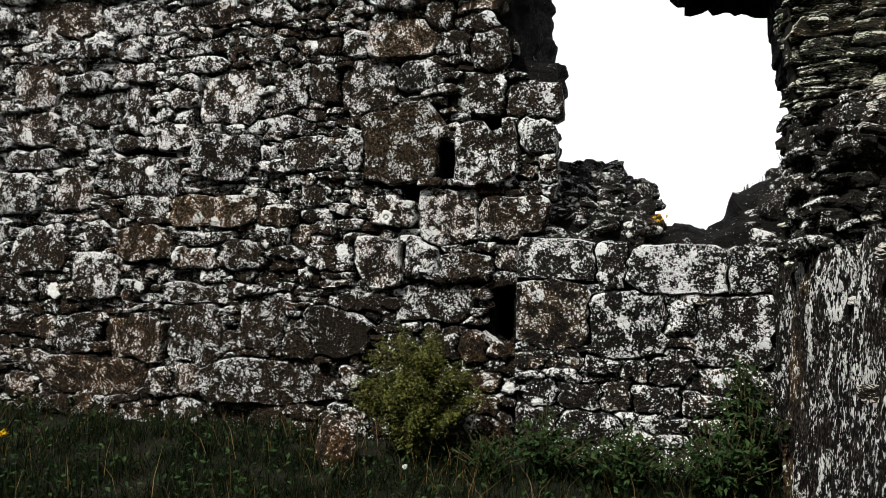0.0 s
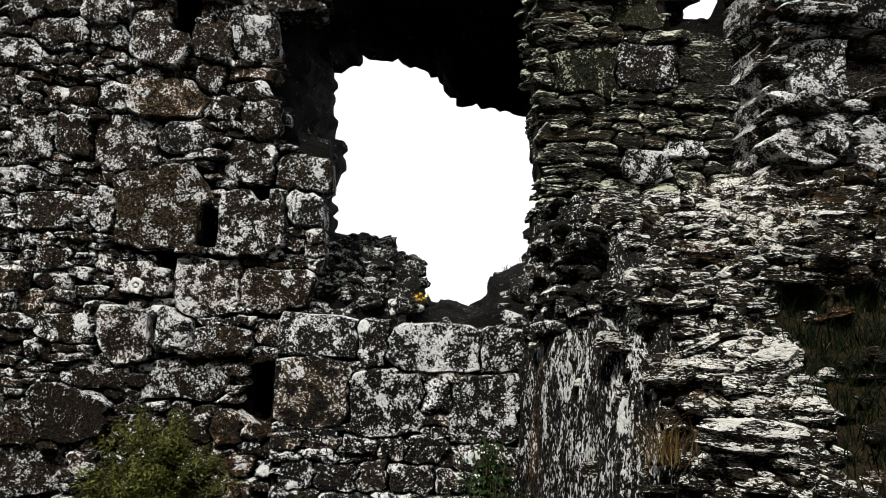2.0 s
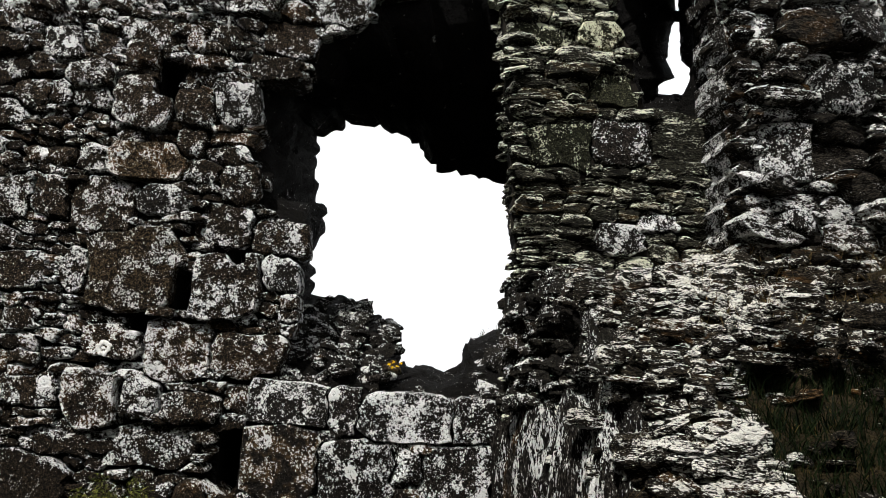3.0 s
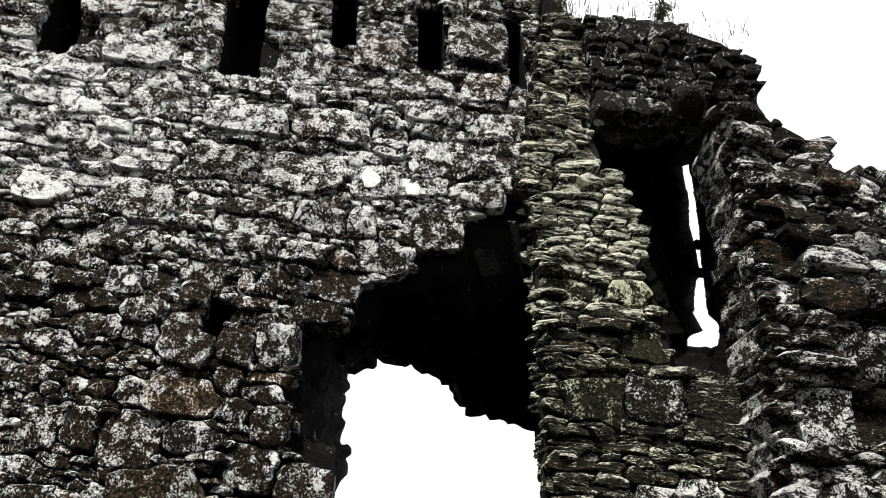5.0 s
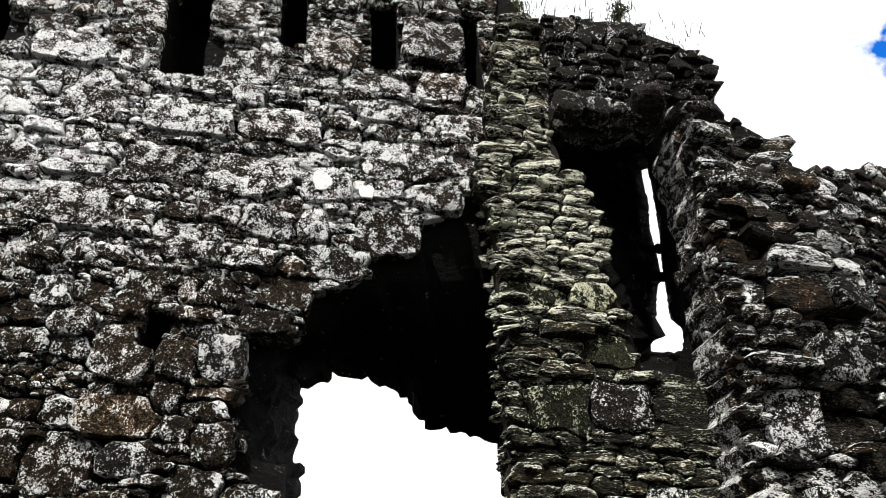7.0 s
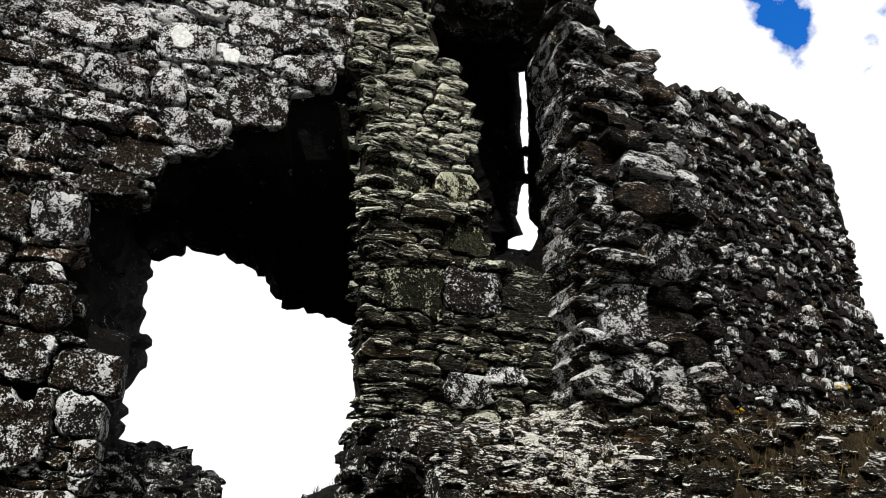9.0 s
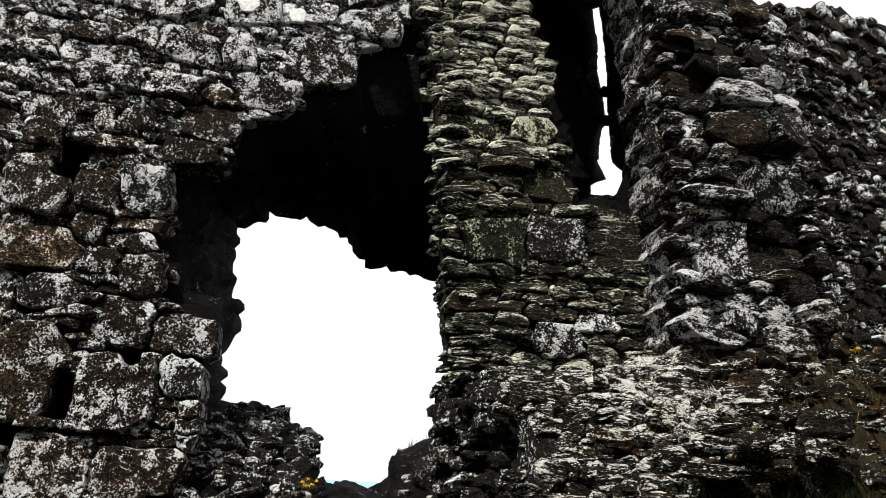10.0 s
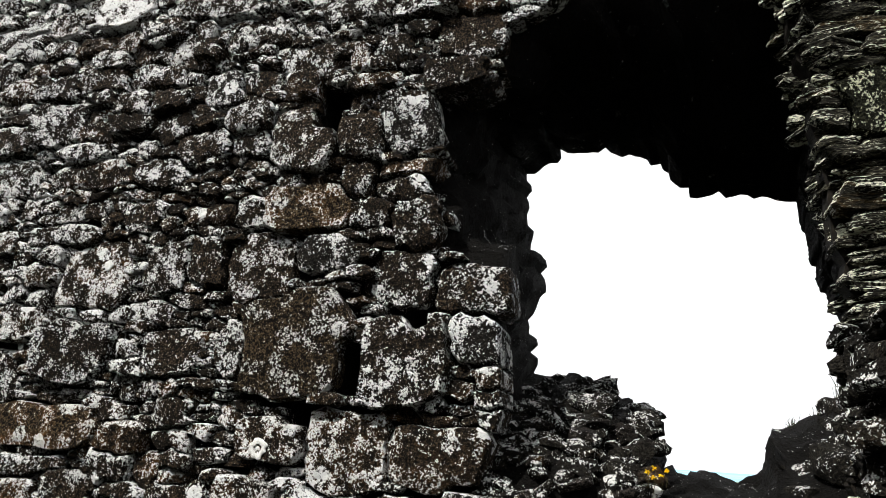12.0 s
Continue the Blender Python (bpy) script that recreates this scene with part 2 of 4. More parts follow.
M_MORTAR = plain_mat("earthy_joint", (0.005, 0.0045, 0.004), (0.018, 0.015, 0.011), 9.0)
# turf soil kept nearly black, with the shade at the wall foot in its colour
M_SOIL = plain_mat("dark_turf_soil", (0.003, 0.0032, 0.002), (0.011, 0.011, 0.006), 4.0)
M_EARTH = plain_mat("mossy_brown_earth", (0.005, 0.004, 0.0025), (0.036, 0.026, 0.012), 10.0, bump=0.9, dist=0.04)
M_FIELD = plain_mat("pale_far_fields", (0.10, 0.14, 0.07), (0.42, 0.43, 0.36), 0.01)
M_WATER = plain_mat("far_bay_water", (0.06, 0.30, 0.44), (0.30, 0.58, 0.68), 0.004, rough=0.4, bump=0.1)
# green far below living grass: ground shade is mixed into the blade colour
M_GRASS = leaf_mat("shade_dark_grass_blade", (0.0015, 0.0035, 0.001), (0.009, 0.015, 0.004))
M_TUFT = leaf_mat("mossy_tuft", (0.014, 0.012, 0.004), (0.075, 0.058, 0.018))
M_DRY = leaf_mat("dry_grass", (0.05, 0.03, 0.010), (0.16, 0.11, 0.045))
M_BUSH = leaf_mat("shrub_leaf", (0.008, 0.014, 0.004), (0.149, 0.155, 0.035))
M_NETTLE = leaf_mat("nettle_leaf", (0.006, 0.016, 0.005), (0.03, 0.055, 0.016))
M_STEM = plain_mat("woody_stem", (0.03, 0.025, 0.012), (0.08, 0.07, 0.03), 30.0)
M_YELLOW = leaf_mat("yellow_petal", (0.75, 0.48, 0.01), (0.85, 0.62, 0.02))
M_FLUFF = leaf_mat("seed_fluff", (0.75, 0.76, 0.72), (0.85, 0.86, 0.82))
M_TWIG = leaf_mat("dark_twig_leaf", (0.014, 0.018, 0.008), (0.04, 0.05, 0.02))


# ---------------------------------------------------------------- mesh helpers
def mesh_of(name, verts, faces, mat, smooth=True):
    me = bpy.data.meshes.new(name)
    me.from_pydata([tuple(v) for v in verts], [], faces)
    me.materials.append(mat)
    if smooth:
        me.polygons.foreach_set("use_smooth", [True] * len(me.polygons))
    me.update()
    return me


def part(name, me, parent, label="", kind=""):
    ob = new(name, me)
    ob.parent = parent
    return tagged(ob, label=label, kind=kind)


def in_poly(px, pz, poly):
    inside = np.zeros(px.shape, bool)
    j = len(poly) - 1
    for i in range(len(poly)):
        (xi, zi), (xj, zj) = poly[i], poly[j]
        if zi != zj:
            inside ^= ((zi > pz) != (zj > pz)) & (px < (xj - xi) * (pz - zi) / (zj - zi) + xi)
        j = i
    return inside


def resample(poly, count, marks=None):
    """Even points along a closed outline; with marks, as many in each stretch between the marked corners."""
    if marks:
        ends = list(marks) + [len(poly)]
        runs = []
        for a, b in zip(ends[:-1], ends[1:]):
            q = np.array((poly + [poly[0]])[a:b + 1], float)
            d = np.r_[0, np.cumsum(np.hypot(*np.diff(q, axis=0).T))]
            t = np.linspace(0, d[-1], count // len(marks), endpoint=False)
            runs.append(np.c_[np.interp(t, d, q[:, 0]), np.interp(t, d, q[:, 1])])
        return np.concatenate(runs)
    p = np.array(poly + [poly[0]], float)
    d = np.r_[0, np.cumsum(np.hypot(*np.diff(p, axis=0).T))]
    s = np.linspace(0, d[-1], count, endpoint=False)
    return np.c_[np.interp(s, d, p[:, 0]), np.interp(s, d, p[:, 1])]


def ragged(poly, step, amp, rng, course=0.075):
    """A closed outline cut into short pieces and roughened as broken courses are."""
    p = np.array(poly + [poly[0]], float)
    out = []
    for a, b in zip(p[:-1], p[1:]):
        k = max(1, int(np.hypot(*(b - a)) / step))
        nrm = np.array((b[1] - a[1], a[0] - b[0])) / (np.hypot(*(b - a)) + 1e-9)
        for i in range(k):
            q = a + (b - a) * i / k
            band = math.floor(q[1] / course) if abs(nrm[0]) > 0.5 else math.floor(q[0] / (course * 1.6)) + 500
            r = math.sin(band * 127.1 + 3.7) * 43758.5453
            out.append(tuple(q + nrm * amp * (2 * (r - math.floor(r)) - 1 + 0.6 * rng.uniform(-1, 1))))
    return out


def tess(loops):
    from mathutils import geometry
    return geometry.tessellate_polygon([[Vector((x, z, 0)) for x, z in lp] for lp in loops])


def mass(name, outer, holes, y0, y1, mat, swell=1.0, pits=()):
    """A wall core: an outline in the xz plane between the depths y0 and y1, with through holes (front outline, its corners, back outline, its corners, how fast it turns)."""
    verts, faces = [], []
    rear = [(1.6 + (x - 1.6) * swell, 1.8 + (z - 1.8) * swell) if x > 2.6 and z > 1.8 else (x, z) for x, z in outer]

    def flat(loops, y):
        base = len(verts)
        for lp in loops:
            verts.extend((x, y, z) for x, z in lp)
        for t in tess(loops):
            faces.append(tuple(base + i for i in t))

    count, steps = 240, 16
    backs = []
    for f, fm, bk, bm_, lead in holes:
        c = resample(bk, count, bm_)
        rough = min(1.0, 0.9 * float(np.ptp(c[:, 0])))
        tang = np.roll(c, -1, 0) - np.roll(c, 1, 0)
        nrm = np.c_[tang[:, 1], -tang[:, 0]] / (np.hypot(tang[:, 0], tang[:, 1])[:, None] + 1e-9)
        for i in range(count):
            side = abs(nrm[i, 0]) > 0.6
            at = c[i, 1] + 0.03 * math.sin(c[i, 1] * 23) if side else c[i, 0] + 9
            band = math.floor(at / (0.05 if math.sin(at * 9.0) > 0.2 else 0.12))
            r = math.sin(band * 127.1 + 3.7) * 43758.5453
            c[i] += nrm[i] * rough * (0.030 * (2 * (r - math.floor(r)) - 1) + 0.012 * noise.noise((c[i, 0] * 40, c[i, 1] * 40, 7)))
        backs.append(c)
    flat([outer] + [h[0] for h in holes] + list(pits), y0)
    for pit in pits:
        base, k = len(verts), len(pit)
        verts.extend((x, y0, z) for x, z in pit)
        verts.extend((x, y0 + 0.55, z) for x, z in pit)
        faces.extend((base + i, base + (i + 1) % k, base + k + (i + 1) % k, base + k + i) for i in range(k))
        faces.append(tuple(base + k + i for i in range(k)))
    flat([rear] + [[tuple(p) for p in c] for c in backs], y1)
    base, k = len(verts), len(outer)
    verts.extend((x, y0, z) for x, z in outer)
    verts.extend((x, y1, z) for x, z in rear)
    faces.extend((base + i, base + (i + 1) % k, base + k + (i + 1) % k, base + k + i) for i in range(k))
    for (f, fm, bk, bm_, lead), c in zip(holes, backs):
        a = resample(f, count, fm)
        base = len(verts)
        for q in range(steps + 1):
            u = q / steps
            e = u ** lead
            for i in range(count):
                x, z = a[i] * (1 - e) + c[i] * e
                y = y0 + (y1 - y0) * u
                w = 0.07 * math.sin(math.pi * u) ** 0.5 if 0 < q < steps else 0.0
                v = noise.noise_vector((x * 3.1, y * 3.1, z * 3.1)) * w + noise.noise_vector((x * 9, y * 9, z * 14)) * w * 0.6
                verts.append((x + v.x, y + v.y * 0.4, z + v.z))
        for q in range(steps):
            for i in range(count):
                j = (i + 1) % count
                faces.append((base + q * count + i, base + q * count + j, base + (q + 1) * count + j, base + (q + 1) * count + i))
    return new(name, mesh_of(name, verts, faces, mat, smooth=False))


# ---------------------------------------------------------------- masonry
def courses(rng, x0, x1, z0, z1, hmin, hmax, aspect, keep=(), split=0.18, slope=0.0):
    """Sites of roughly coursed stones (x, z, width, height), going round the large stones in keep."""
    out = [tuple(k) for k in keep]
    z = z0
    while z < z1:
        h = rng.uniform(hmin, hmax)
        x = x0 - rng.uniform(0, 0.3)
        while x < x1:
            hh = h * rng.uniform(0.8, 1.15)
            w = hh * rng.uniform(*aspect)
            cands = [(x + w / 2, z + h / 2 + rng.uniform(-0.2, 0.2) * h, w, hh)]
            if rng.random() < split:
                cands = [(x + w / 2, z + h * 0.26, w, hh * 0.5), (x + w * rng.uniform(0.4, 0.6), z + h * 0.76, w, hh * 0.5)]
            for c in cands:
                c = (c[0], c[1] + slope * c[0], c[2], c[3])
                if all(abs(c[0] - k[0]) > 0.5 * k[2] + 0.28 * c[2] or abs(c[1] - k[1]) > 0.5 * k[3] + 0.28 * c[3] for k in keep):
                    out.append(c)
            x += w
        z += h
    return out


def warp(px, pz):
    """Bends the joints, so that no two stones meet in a straight line."""
    return (px + 0.016 * np.sin(17 * px + 11 * pz) + 0.010 * np.sin(41 * pz - 23 * px + 1.3) + 0.008 * np.sin(67 * pz + 2),
            pz + 0.014 * np.sin(13 * px - 19 * pz + 0.7) + 0.009 * np.sin(47 * px + 9 * pz) + 0.006 * np.sin(83 * px + 4))


def grow(s, i, ok, joint, rng, limit, count, power):
    x, z, w, h = s[i]
    if not ok(np.array([x]), np.array([z]))[0]:
        return None
    near = np.where((np.abs(s[:, 0] - x) < 0.9 * (w + s[:, 2])) & (np.abs(s[:, 1] - z) < 0.9 * (h + s[:, 3])))[0]
    near = near[near != i]
    ang = np.arange(count) * 2 * math.pi / count + np.array([rng.gauss(0, 0.035) for _ in range(count)])
    c, d = np.cos(ang) * w, np.sin(ang) * h
    ln = np.hypot(c, d)
    c, d = c / ln, d / ln
    hi = 1.25 * limit * np.minimum(w / np.maximum(np.abs(c), 1e-6), h / np.maximum(np.abs(d), 1e-6))
    lo = np.zeros(count)
    chips = []
    if limit < 0.6:
        for _ in range(2):
            a = rng.uniform(0, 6.283)
            chips.append((math.cos(a), math.sin(a), rng.uniform(0.50, 0.68)))
    for _ in range(10):
        r = (lo + hi) / 2
        px, pz = x + r * c, z + r * d
        good = ok(px, pz)
        qx, qz = warp(px, pz)
        mine = ((np.abs(qx - x) / w) ** power + (np.abs(qz - z) / h) ** power) ** (1 / power)
        good &= mine < limit
        for ca, sa, q in chips:
            good &= (px - x) / w * ca + (pz - z) / h * sa < q
        if len(near):
            o = ((np.abs(qx[:, None] - s[near, 0]) / s[near, 2]) ** power + (np.abs(qz[:, None] - s[near, 1]) / s[near, 3]) ** power) ** (1 / power)
            good &= mine < o.min(1)
        lo, hi = np.where(good, r, lo), np.where(good, hi, r)
    r = 0.92 * lo + 0.04 * (np.roll(lo, 1) + np.roll(lo, -1))
    r = np.maximum(r - joint * rng.uniform(0.4, 1.3), 0.006) * np.array([rng.uniform(0.97, 1.01) for _ in range(count)])
    return (x, z, r * c, r * d) if r.mean() > 0.014 else None


def stone_cells(sites, ok, joint, rng, limit=0.66, count=24, power=7.0, fill=0.05, firm=0):
    """For each site the outline of its stone, which grows until it meets its neighbours or the wall's edge; small pinning stones fill what is left. The first sites, as many as firm says, keep to their size."""
    s = np.array(sites)
    cells = [grow(s, i, ok, joint, rng, 0.53 if i < firm else limit, count, rng.choice((5.0, 8.0)) if i < firm else power) for i in range(len(s))]
    x0, x1, z0, z1 = s[:, 0].min(), s[:, 0].max(), s[:, 1].min(), s[:, 1].max()
    gx, gz = np.meshgrid(np.arange(x0, x1, 0.025), np.arange(z0, z1, 0.025), indexing="ij")
    free = ok(gx.ravel(), gz.ravel()).reshape(gx.shape)
    for c in cells:
        if c is None:
            continue
        px, pz = c[0] + c[2], c[1] + c[3]
        i0, i1 = max(0, int((px.min() - x0) / 0.025) - 1), int((px.max() - x0) / 0.025) + 2
        j0, j1 = max(0, int((pz.min() - z0) / 0.025) - 1), int((pz.max() - z0) / 0.025) + 2
        if i1 <= i0 or j1 <= j0 or gx[i0:i1, j0:j1].size == 0:
            continue
        free[i0:i1, j0:j1] &= ~in_poly(gx[i0:i1, j0:j1], gz[i0:i1, j0:j1], list(zip(px * 1.0, pz)))
    # keep points with free room round them
    core = free.copy()
    for a, b in ((1, 0), (-1, 0), (0, 1), (0, -1)):
        core &= np.roll(np.roll(free, a, 0), b, 1)
    pts = [(float(gx[i, j]), float(gz[i, j])) for i, j in zip(*np.where(core))]
    rng.shuffle(pts)
    extra = []
    for x, z in pts:
        if all(abs(x - e[0]) > 0.6 * e[2] or abs(z - e[1]) > 0.7 * e[3] for e in extra):
            k = rng.uniform(1.0, 1.5)
            extra.append((x, z, fill * 3.0 * k, fill * 1.05 * k))
    if extra:
        e = np.array(extra)
        full = np.concatenate([s, e])
        cells += [grow(full, len(s) + i, ok, joint * 0.6, rng, 0.80, 10, 6.0) for i in range(len(e))]
    return [c for c in cells if c is not None]


def stone_mesh(name, cell, mat, rng, proud, back=0.12, tilt=0.05, origin=True):
    """One hewn stone with its face near the local plane y = 0, broken edges and a slightly uneven face."""
    x, z, dx, dz = cell
    n = len(dx)
    size = float(np.hypot(dx, dz).mean())
    small = min(1.0, size / 0.12)
    out = rng.uniform(*proud) * (0.4 + 0.6 * small) - 0.03 * (1 - small)
    swell = rng.uniform(0.004, 0.022) * small
    ta, tb = rng.gauss(0, tilt), rng.gauss(0, tilt)
    ox, oz = (0, 0) if origin else (x, z)
    inset = min(0.013 / max(size, 0.02), 0.25)
    verts, faces = [], []
    for k, sc in enumerate((0.99, 1.0, 1.0 - inset, 0.62)):
        for i in range(n):
            a, b = dx[i] * sc, dz[i] * sc
            nz = noise.noise((x * 7.3 + a * 11, z * 7.3 + b * 11, k * 0.4))
            if k == 0:
                y = back
            else:
                y = -(out + ta * a + tb * b) + (0.022, -0.004, -swell)[k - 1] * small + nz * 0.012 * small
            verts.append((ox + a, y, oz + b))
    verts.append((ox, -out - swell * 1.1 + 0.012 * small * noise.noise((x * 5, z * 5, 3)), oz))
    for k in range(3):
        for i in range(n):
            j = (i + 1) % n
            faces.append((k * n + i, k * n + j, (k + 1) * n + j, (k + 1) * n + i))
    faces.extend((3 * n + i, 3 * n + (i + 1) % n, 4 * n) for i in range(n))
    return verts, faces


def lay(parent, cells, mat, frame_m, rng, proud, nearest, name="stone", back=0.12, tilt=0.05, rest_label="smaller and farther stones of the same wall", special=()):
    """Lays the stones on a wall face: the first 300 by nearest() as parts, the rest in one part."""
    order = sorted(cells, key=lambda c: nearest(c[0], c[1]))
    picked = {}
    for x, z, m in special:
        picked[min(range(min(300, len(order))), key=lambda i: math.hypot(order[i][0] - x, order[i][1] - z))] = m
    for i, c in enumerate(order[:300]):
        v, f = stone_mesh(name, c, mat, rng, proud, back, tilt)
        ob = part(name, mesh_of(name, v, f, picked.get(i, mat), smooth=False), parent)
        ob.matrix_local = frame_m @ Matrix.Translation((c[0], 0, c[1]))
    if order[300:]:
        vs, fs = [], []
        for c in order[300:]:
            v, f = stone_mesh(name, c, mat, rng, proud, back, tilt, origin=False)
            b = len(vs)
            vs.extend(v)
            fs.extend(tuple(b + i for i in q) for q in f)
        ob = part("stonework", mesh_of("stonework", vs, fs, mat, smooth=False), parent, rest_label, "stuff")
        ob.matrix_local = frame_m


def boulder(rng, sx, sy, sz, mat, name="stone", cuts=2, angular=0.32):
    """A broken stone: a lump with flattened, angular faces."""
    bm = bmesh.new()
    bmesh.ops.create_icosphere(bm, subdivisions=cuts, radius=1.0)
    seed = rng.uniform(0, 90)
    planes = [Vector((rng.gauss(0, 1), rng.gauss(0, 1), rng.gauss(0, 1))).normalized() for _ in range(7)]
    for v in bm.verts:
        p = v.co.copy()
        for q in planes:
            d = p.dot(q)
            if d > 0.72:
                p -= q * (d - 0.72)
        p *= 1 + angular * noise.noise(p * 1.6 + Vector((seed, 0, 0)))
        p = Vector([math.copysign(abs(c) ** 0.72, c) for c in p])
        v.co = (p.x * sx, p.y * sy, p.z * sz)
    me = bpy.data.meshes.new(name)
    bm.to_mesh(me)
    bm.free()
    me.materials.append(mat)
    return me


# ---------------------------------------------------------------- ground and distance
def ground_height(x, y):
    r = math.hypot(x, y)
    h = -0.06 - 0.05 * max(0.0, 4 - y) * 0.6 + 0.04 * noise.noise((x * 0.9, y * 0.9, 0))
    h = max(h, -0.5)
    fall = min(1.0, max(0.0, (r - 14) / 500)) ** 0.8
    return h - 22 * fall


rings = [0.0, 0.7, 1.4, 2.1, 2.8, 3.5, 4.2, 5, 6, 7.5, 9, 12, 16, 24, 40, 70, 120, 200, 340, 520, 900, 1600, 2600, 4800]
gv, gf, SEG = [(0, 0, ground_height(0, 0))], [], 72
for r in rings[1:]:
    for i in range(SEG):
        a = 2 * math.pi * i / SEG
        gv.append((r * math.cos(a), r * math.sin(a), ground_height(r * math.cos(a), r * math.sin(a))))
gf.extend((0, 1 + i, 1 + (i + 1) % SEG) for i in range(SEG))
for k in range(len(rings) - 2):
    b = 1 + k * SEG
    gf.extend((b + i, b + SEG + i, b + SEG + (i + 1) % SEG, b + (i + 1) % SEG) for i in range(SEG))
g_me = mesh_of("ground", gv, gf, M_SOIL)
g_me.materials.append(M_FIELD)
for p in g_me.polygons:
    if math.hypot(p.center.x, p.center.y) > 300:
        p.material_index = 1
ground = tagged(new("ground", g_me), "dark turf sloping away to pale distant fields", "ground", kind="structure")
wv = [(math.cos(a) * r, math.sin(a) * r, -21.4) for r in (1500, 4900) for a in np.linspace(0.2, math.pi - 0.2, 40)]
tagged(new("water", mesh_of("water", wv, [(i, i + 1, 41 + i, 40 + i) for i in range(39)], M_WATER)), "pale blue bay far below the ruin", "water", kind="structure")

# ---------------------------------------------------------------- the ruined wall
rng = random.Random(11)
FACE = 4.0
OPEN_FRONT = [(0.97, 1.47), (1.09, 1.90), (1.07, 2.32), (1.12, 2.37), (1.10, 2.62), (0.76, 2.69), (0.79, 2.90), (0.62, 3.08), (0.72, 3.30), (0.65, 3.60),
              (1.00, 3.70), (1.08, 4.05), (1.46, 4.22), (1.48, 4.41), (1.85, 4.50), (1.79, 4.79), (2.15, 4.93), (2.15, 5.13), (2.28, 5.15), (2.37, 4.70),
              (2.47, 3.94), (2.52, 3.50), (2.54, 3.00), (2.60, 2.39), (2.61, 2.05), (2.52, 1.47)]
OPEN_BACK = [(0.99, 2.26), (0.95, 2.65), (1.03, 2.84), (1.03, 3.09), (0.92, 3.12), (0.93, 3.46), (0.90, 3.78), (1.09, 3.86), (1.15, 3.96), (1.48, 3.95),
             (1.82, 3.84), (2.10, 3.55), (2.45, 3.53), (2.78, 3.47), (2.83, 3.05), (2.93, 2.60), (2.94, 2.25), (2.79, 2.04), (2.47, 1.91), (2.46, 1.70),
             (2.32, 1.60), (1.86, 1.67), (1.80, 1.99), (1.51, 2.12), (1.28, 2.24)]
SLIT_FRONT = [(3.50, 3.66), (3.41, 3.94), (3.30, 4.42), (3.21, 4.94), (3.00, 5.35), (2.85, 5.87), (3.30, 6.05), (3.88, 5.95), (3.92, 5.28), (3.99, 4.72), (4.01, 4.11), (3.82, 3.68)]
SLIT_BACK = [(4.33, 4.58), (4.32, 4.67), (4.51, 4.76), (4.41, 4.95), (4.47, 5.36), (4.515, 5.41), (4.49, 5.72), (4.44, 6.16), (4.455, 6.40), (4.40, 6.89), (4.49, 6.94), (4.53, 6.42),
             (4.54, 5.95), (4.55, 5.51), (4.555, 5.12), (4.585, 4.97), (4.72, 4.87), (4.68, 4.60)]
OUTER = [(-9.0, -0.5), (-9.0, 7.6), (-5.0, 8.1), (-2.0, 7.95), (1.5, 7.9), (2.36, 7.85), (2.75, 7.35), (3.1, 7.42), (3.5, 7.62), (4.0, 7.5), (4.37, 7.3),
         (4.66, 7.08), (4.58, 6.5), (4.85, 6.25), (5.1, 6.1), (5.3, 5.6), (5.3, -0.5)]


def spread(poly, by):
    """An outline moved outwards by a distance (inwards: minus)."""
    p = np.array(poly)
    t = np.roll(p, -1, 0) - np.roll(p, 1, 0)
    nrm = np.c_[t[:, 1], -t[:, 0]] / np.hypot(t[:, 0], t[:, 1])[:, None]
    area = np.sum(p[:, 0] * np.roll(p[:, 1], -1) - np.roll(p[:, 0], -1) * p[:, 1])
    return [tuple(q) for q in p + nrm * by * (1 if area > 0 else -1)]


# sockets where floor beams sat, and gaps where small stones have dropped out: middle, width, height
SOCKETS = [(-2.33, 6.50, 0.34, 1.0), (-2.08, 6.30, 0.30, 0.30), (-0.59, 6.65, 0.40, 1.25), (-0.33, 6.35, 0.28, 0.38), (0.36, 6.94, 0.26, 0.7), (1.25, 6.84, 0.26, 0.9), (2.12, 6.82, 0.15, 0.95),
           (-0.02, 3.60, 0.15, 0.30), (0.27, 2.06, 0.12, 0.26), (-0.02, 1.82, 0.13, 0.12), (0.70, 0.92, 0.14, 0.45), (-2.32, 0.68, 0.07, 0.13), (0.62, 2.32, 0.10, 0.12)]
prng = random.Random(77)


def socket_outline(x, z, w, h):
    n = 16
    out = []
    for i in range(n):
        a = 2 * math.pi * i / n
        c, d = math.cos(a), math.sin(a)
        k = 0.5 / max(abs(c), abs(d)) * prng.uniform(0.90, 1.06)
        out.append((x + w * k * c - (0.15 * h * k * d if z > 6 else 0.0), z + h * k * d))
    return out


PITS = [socket_outline(*q) for q in SOCKETS]
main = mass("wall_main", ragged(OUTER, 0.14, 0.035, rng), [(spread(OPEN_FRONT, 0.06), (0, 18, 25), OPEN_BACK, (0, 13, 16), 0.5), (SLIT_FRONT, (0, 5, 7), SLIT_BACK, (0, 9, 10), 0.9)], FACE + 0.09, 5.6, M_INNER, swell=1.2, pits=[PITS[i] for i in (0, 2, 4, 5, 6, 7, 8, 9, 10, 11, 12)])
tagged(main, "thick ruined castle wall of lichen-crusted blocks with a broken opening", "wall", kind="structure")

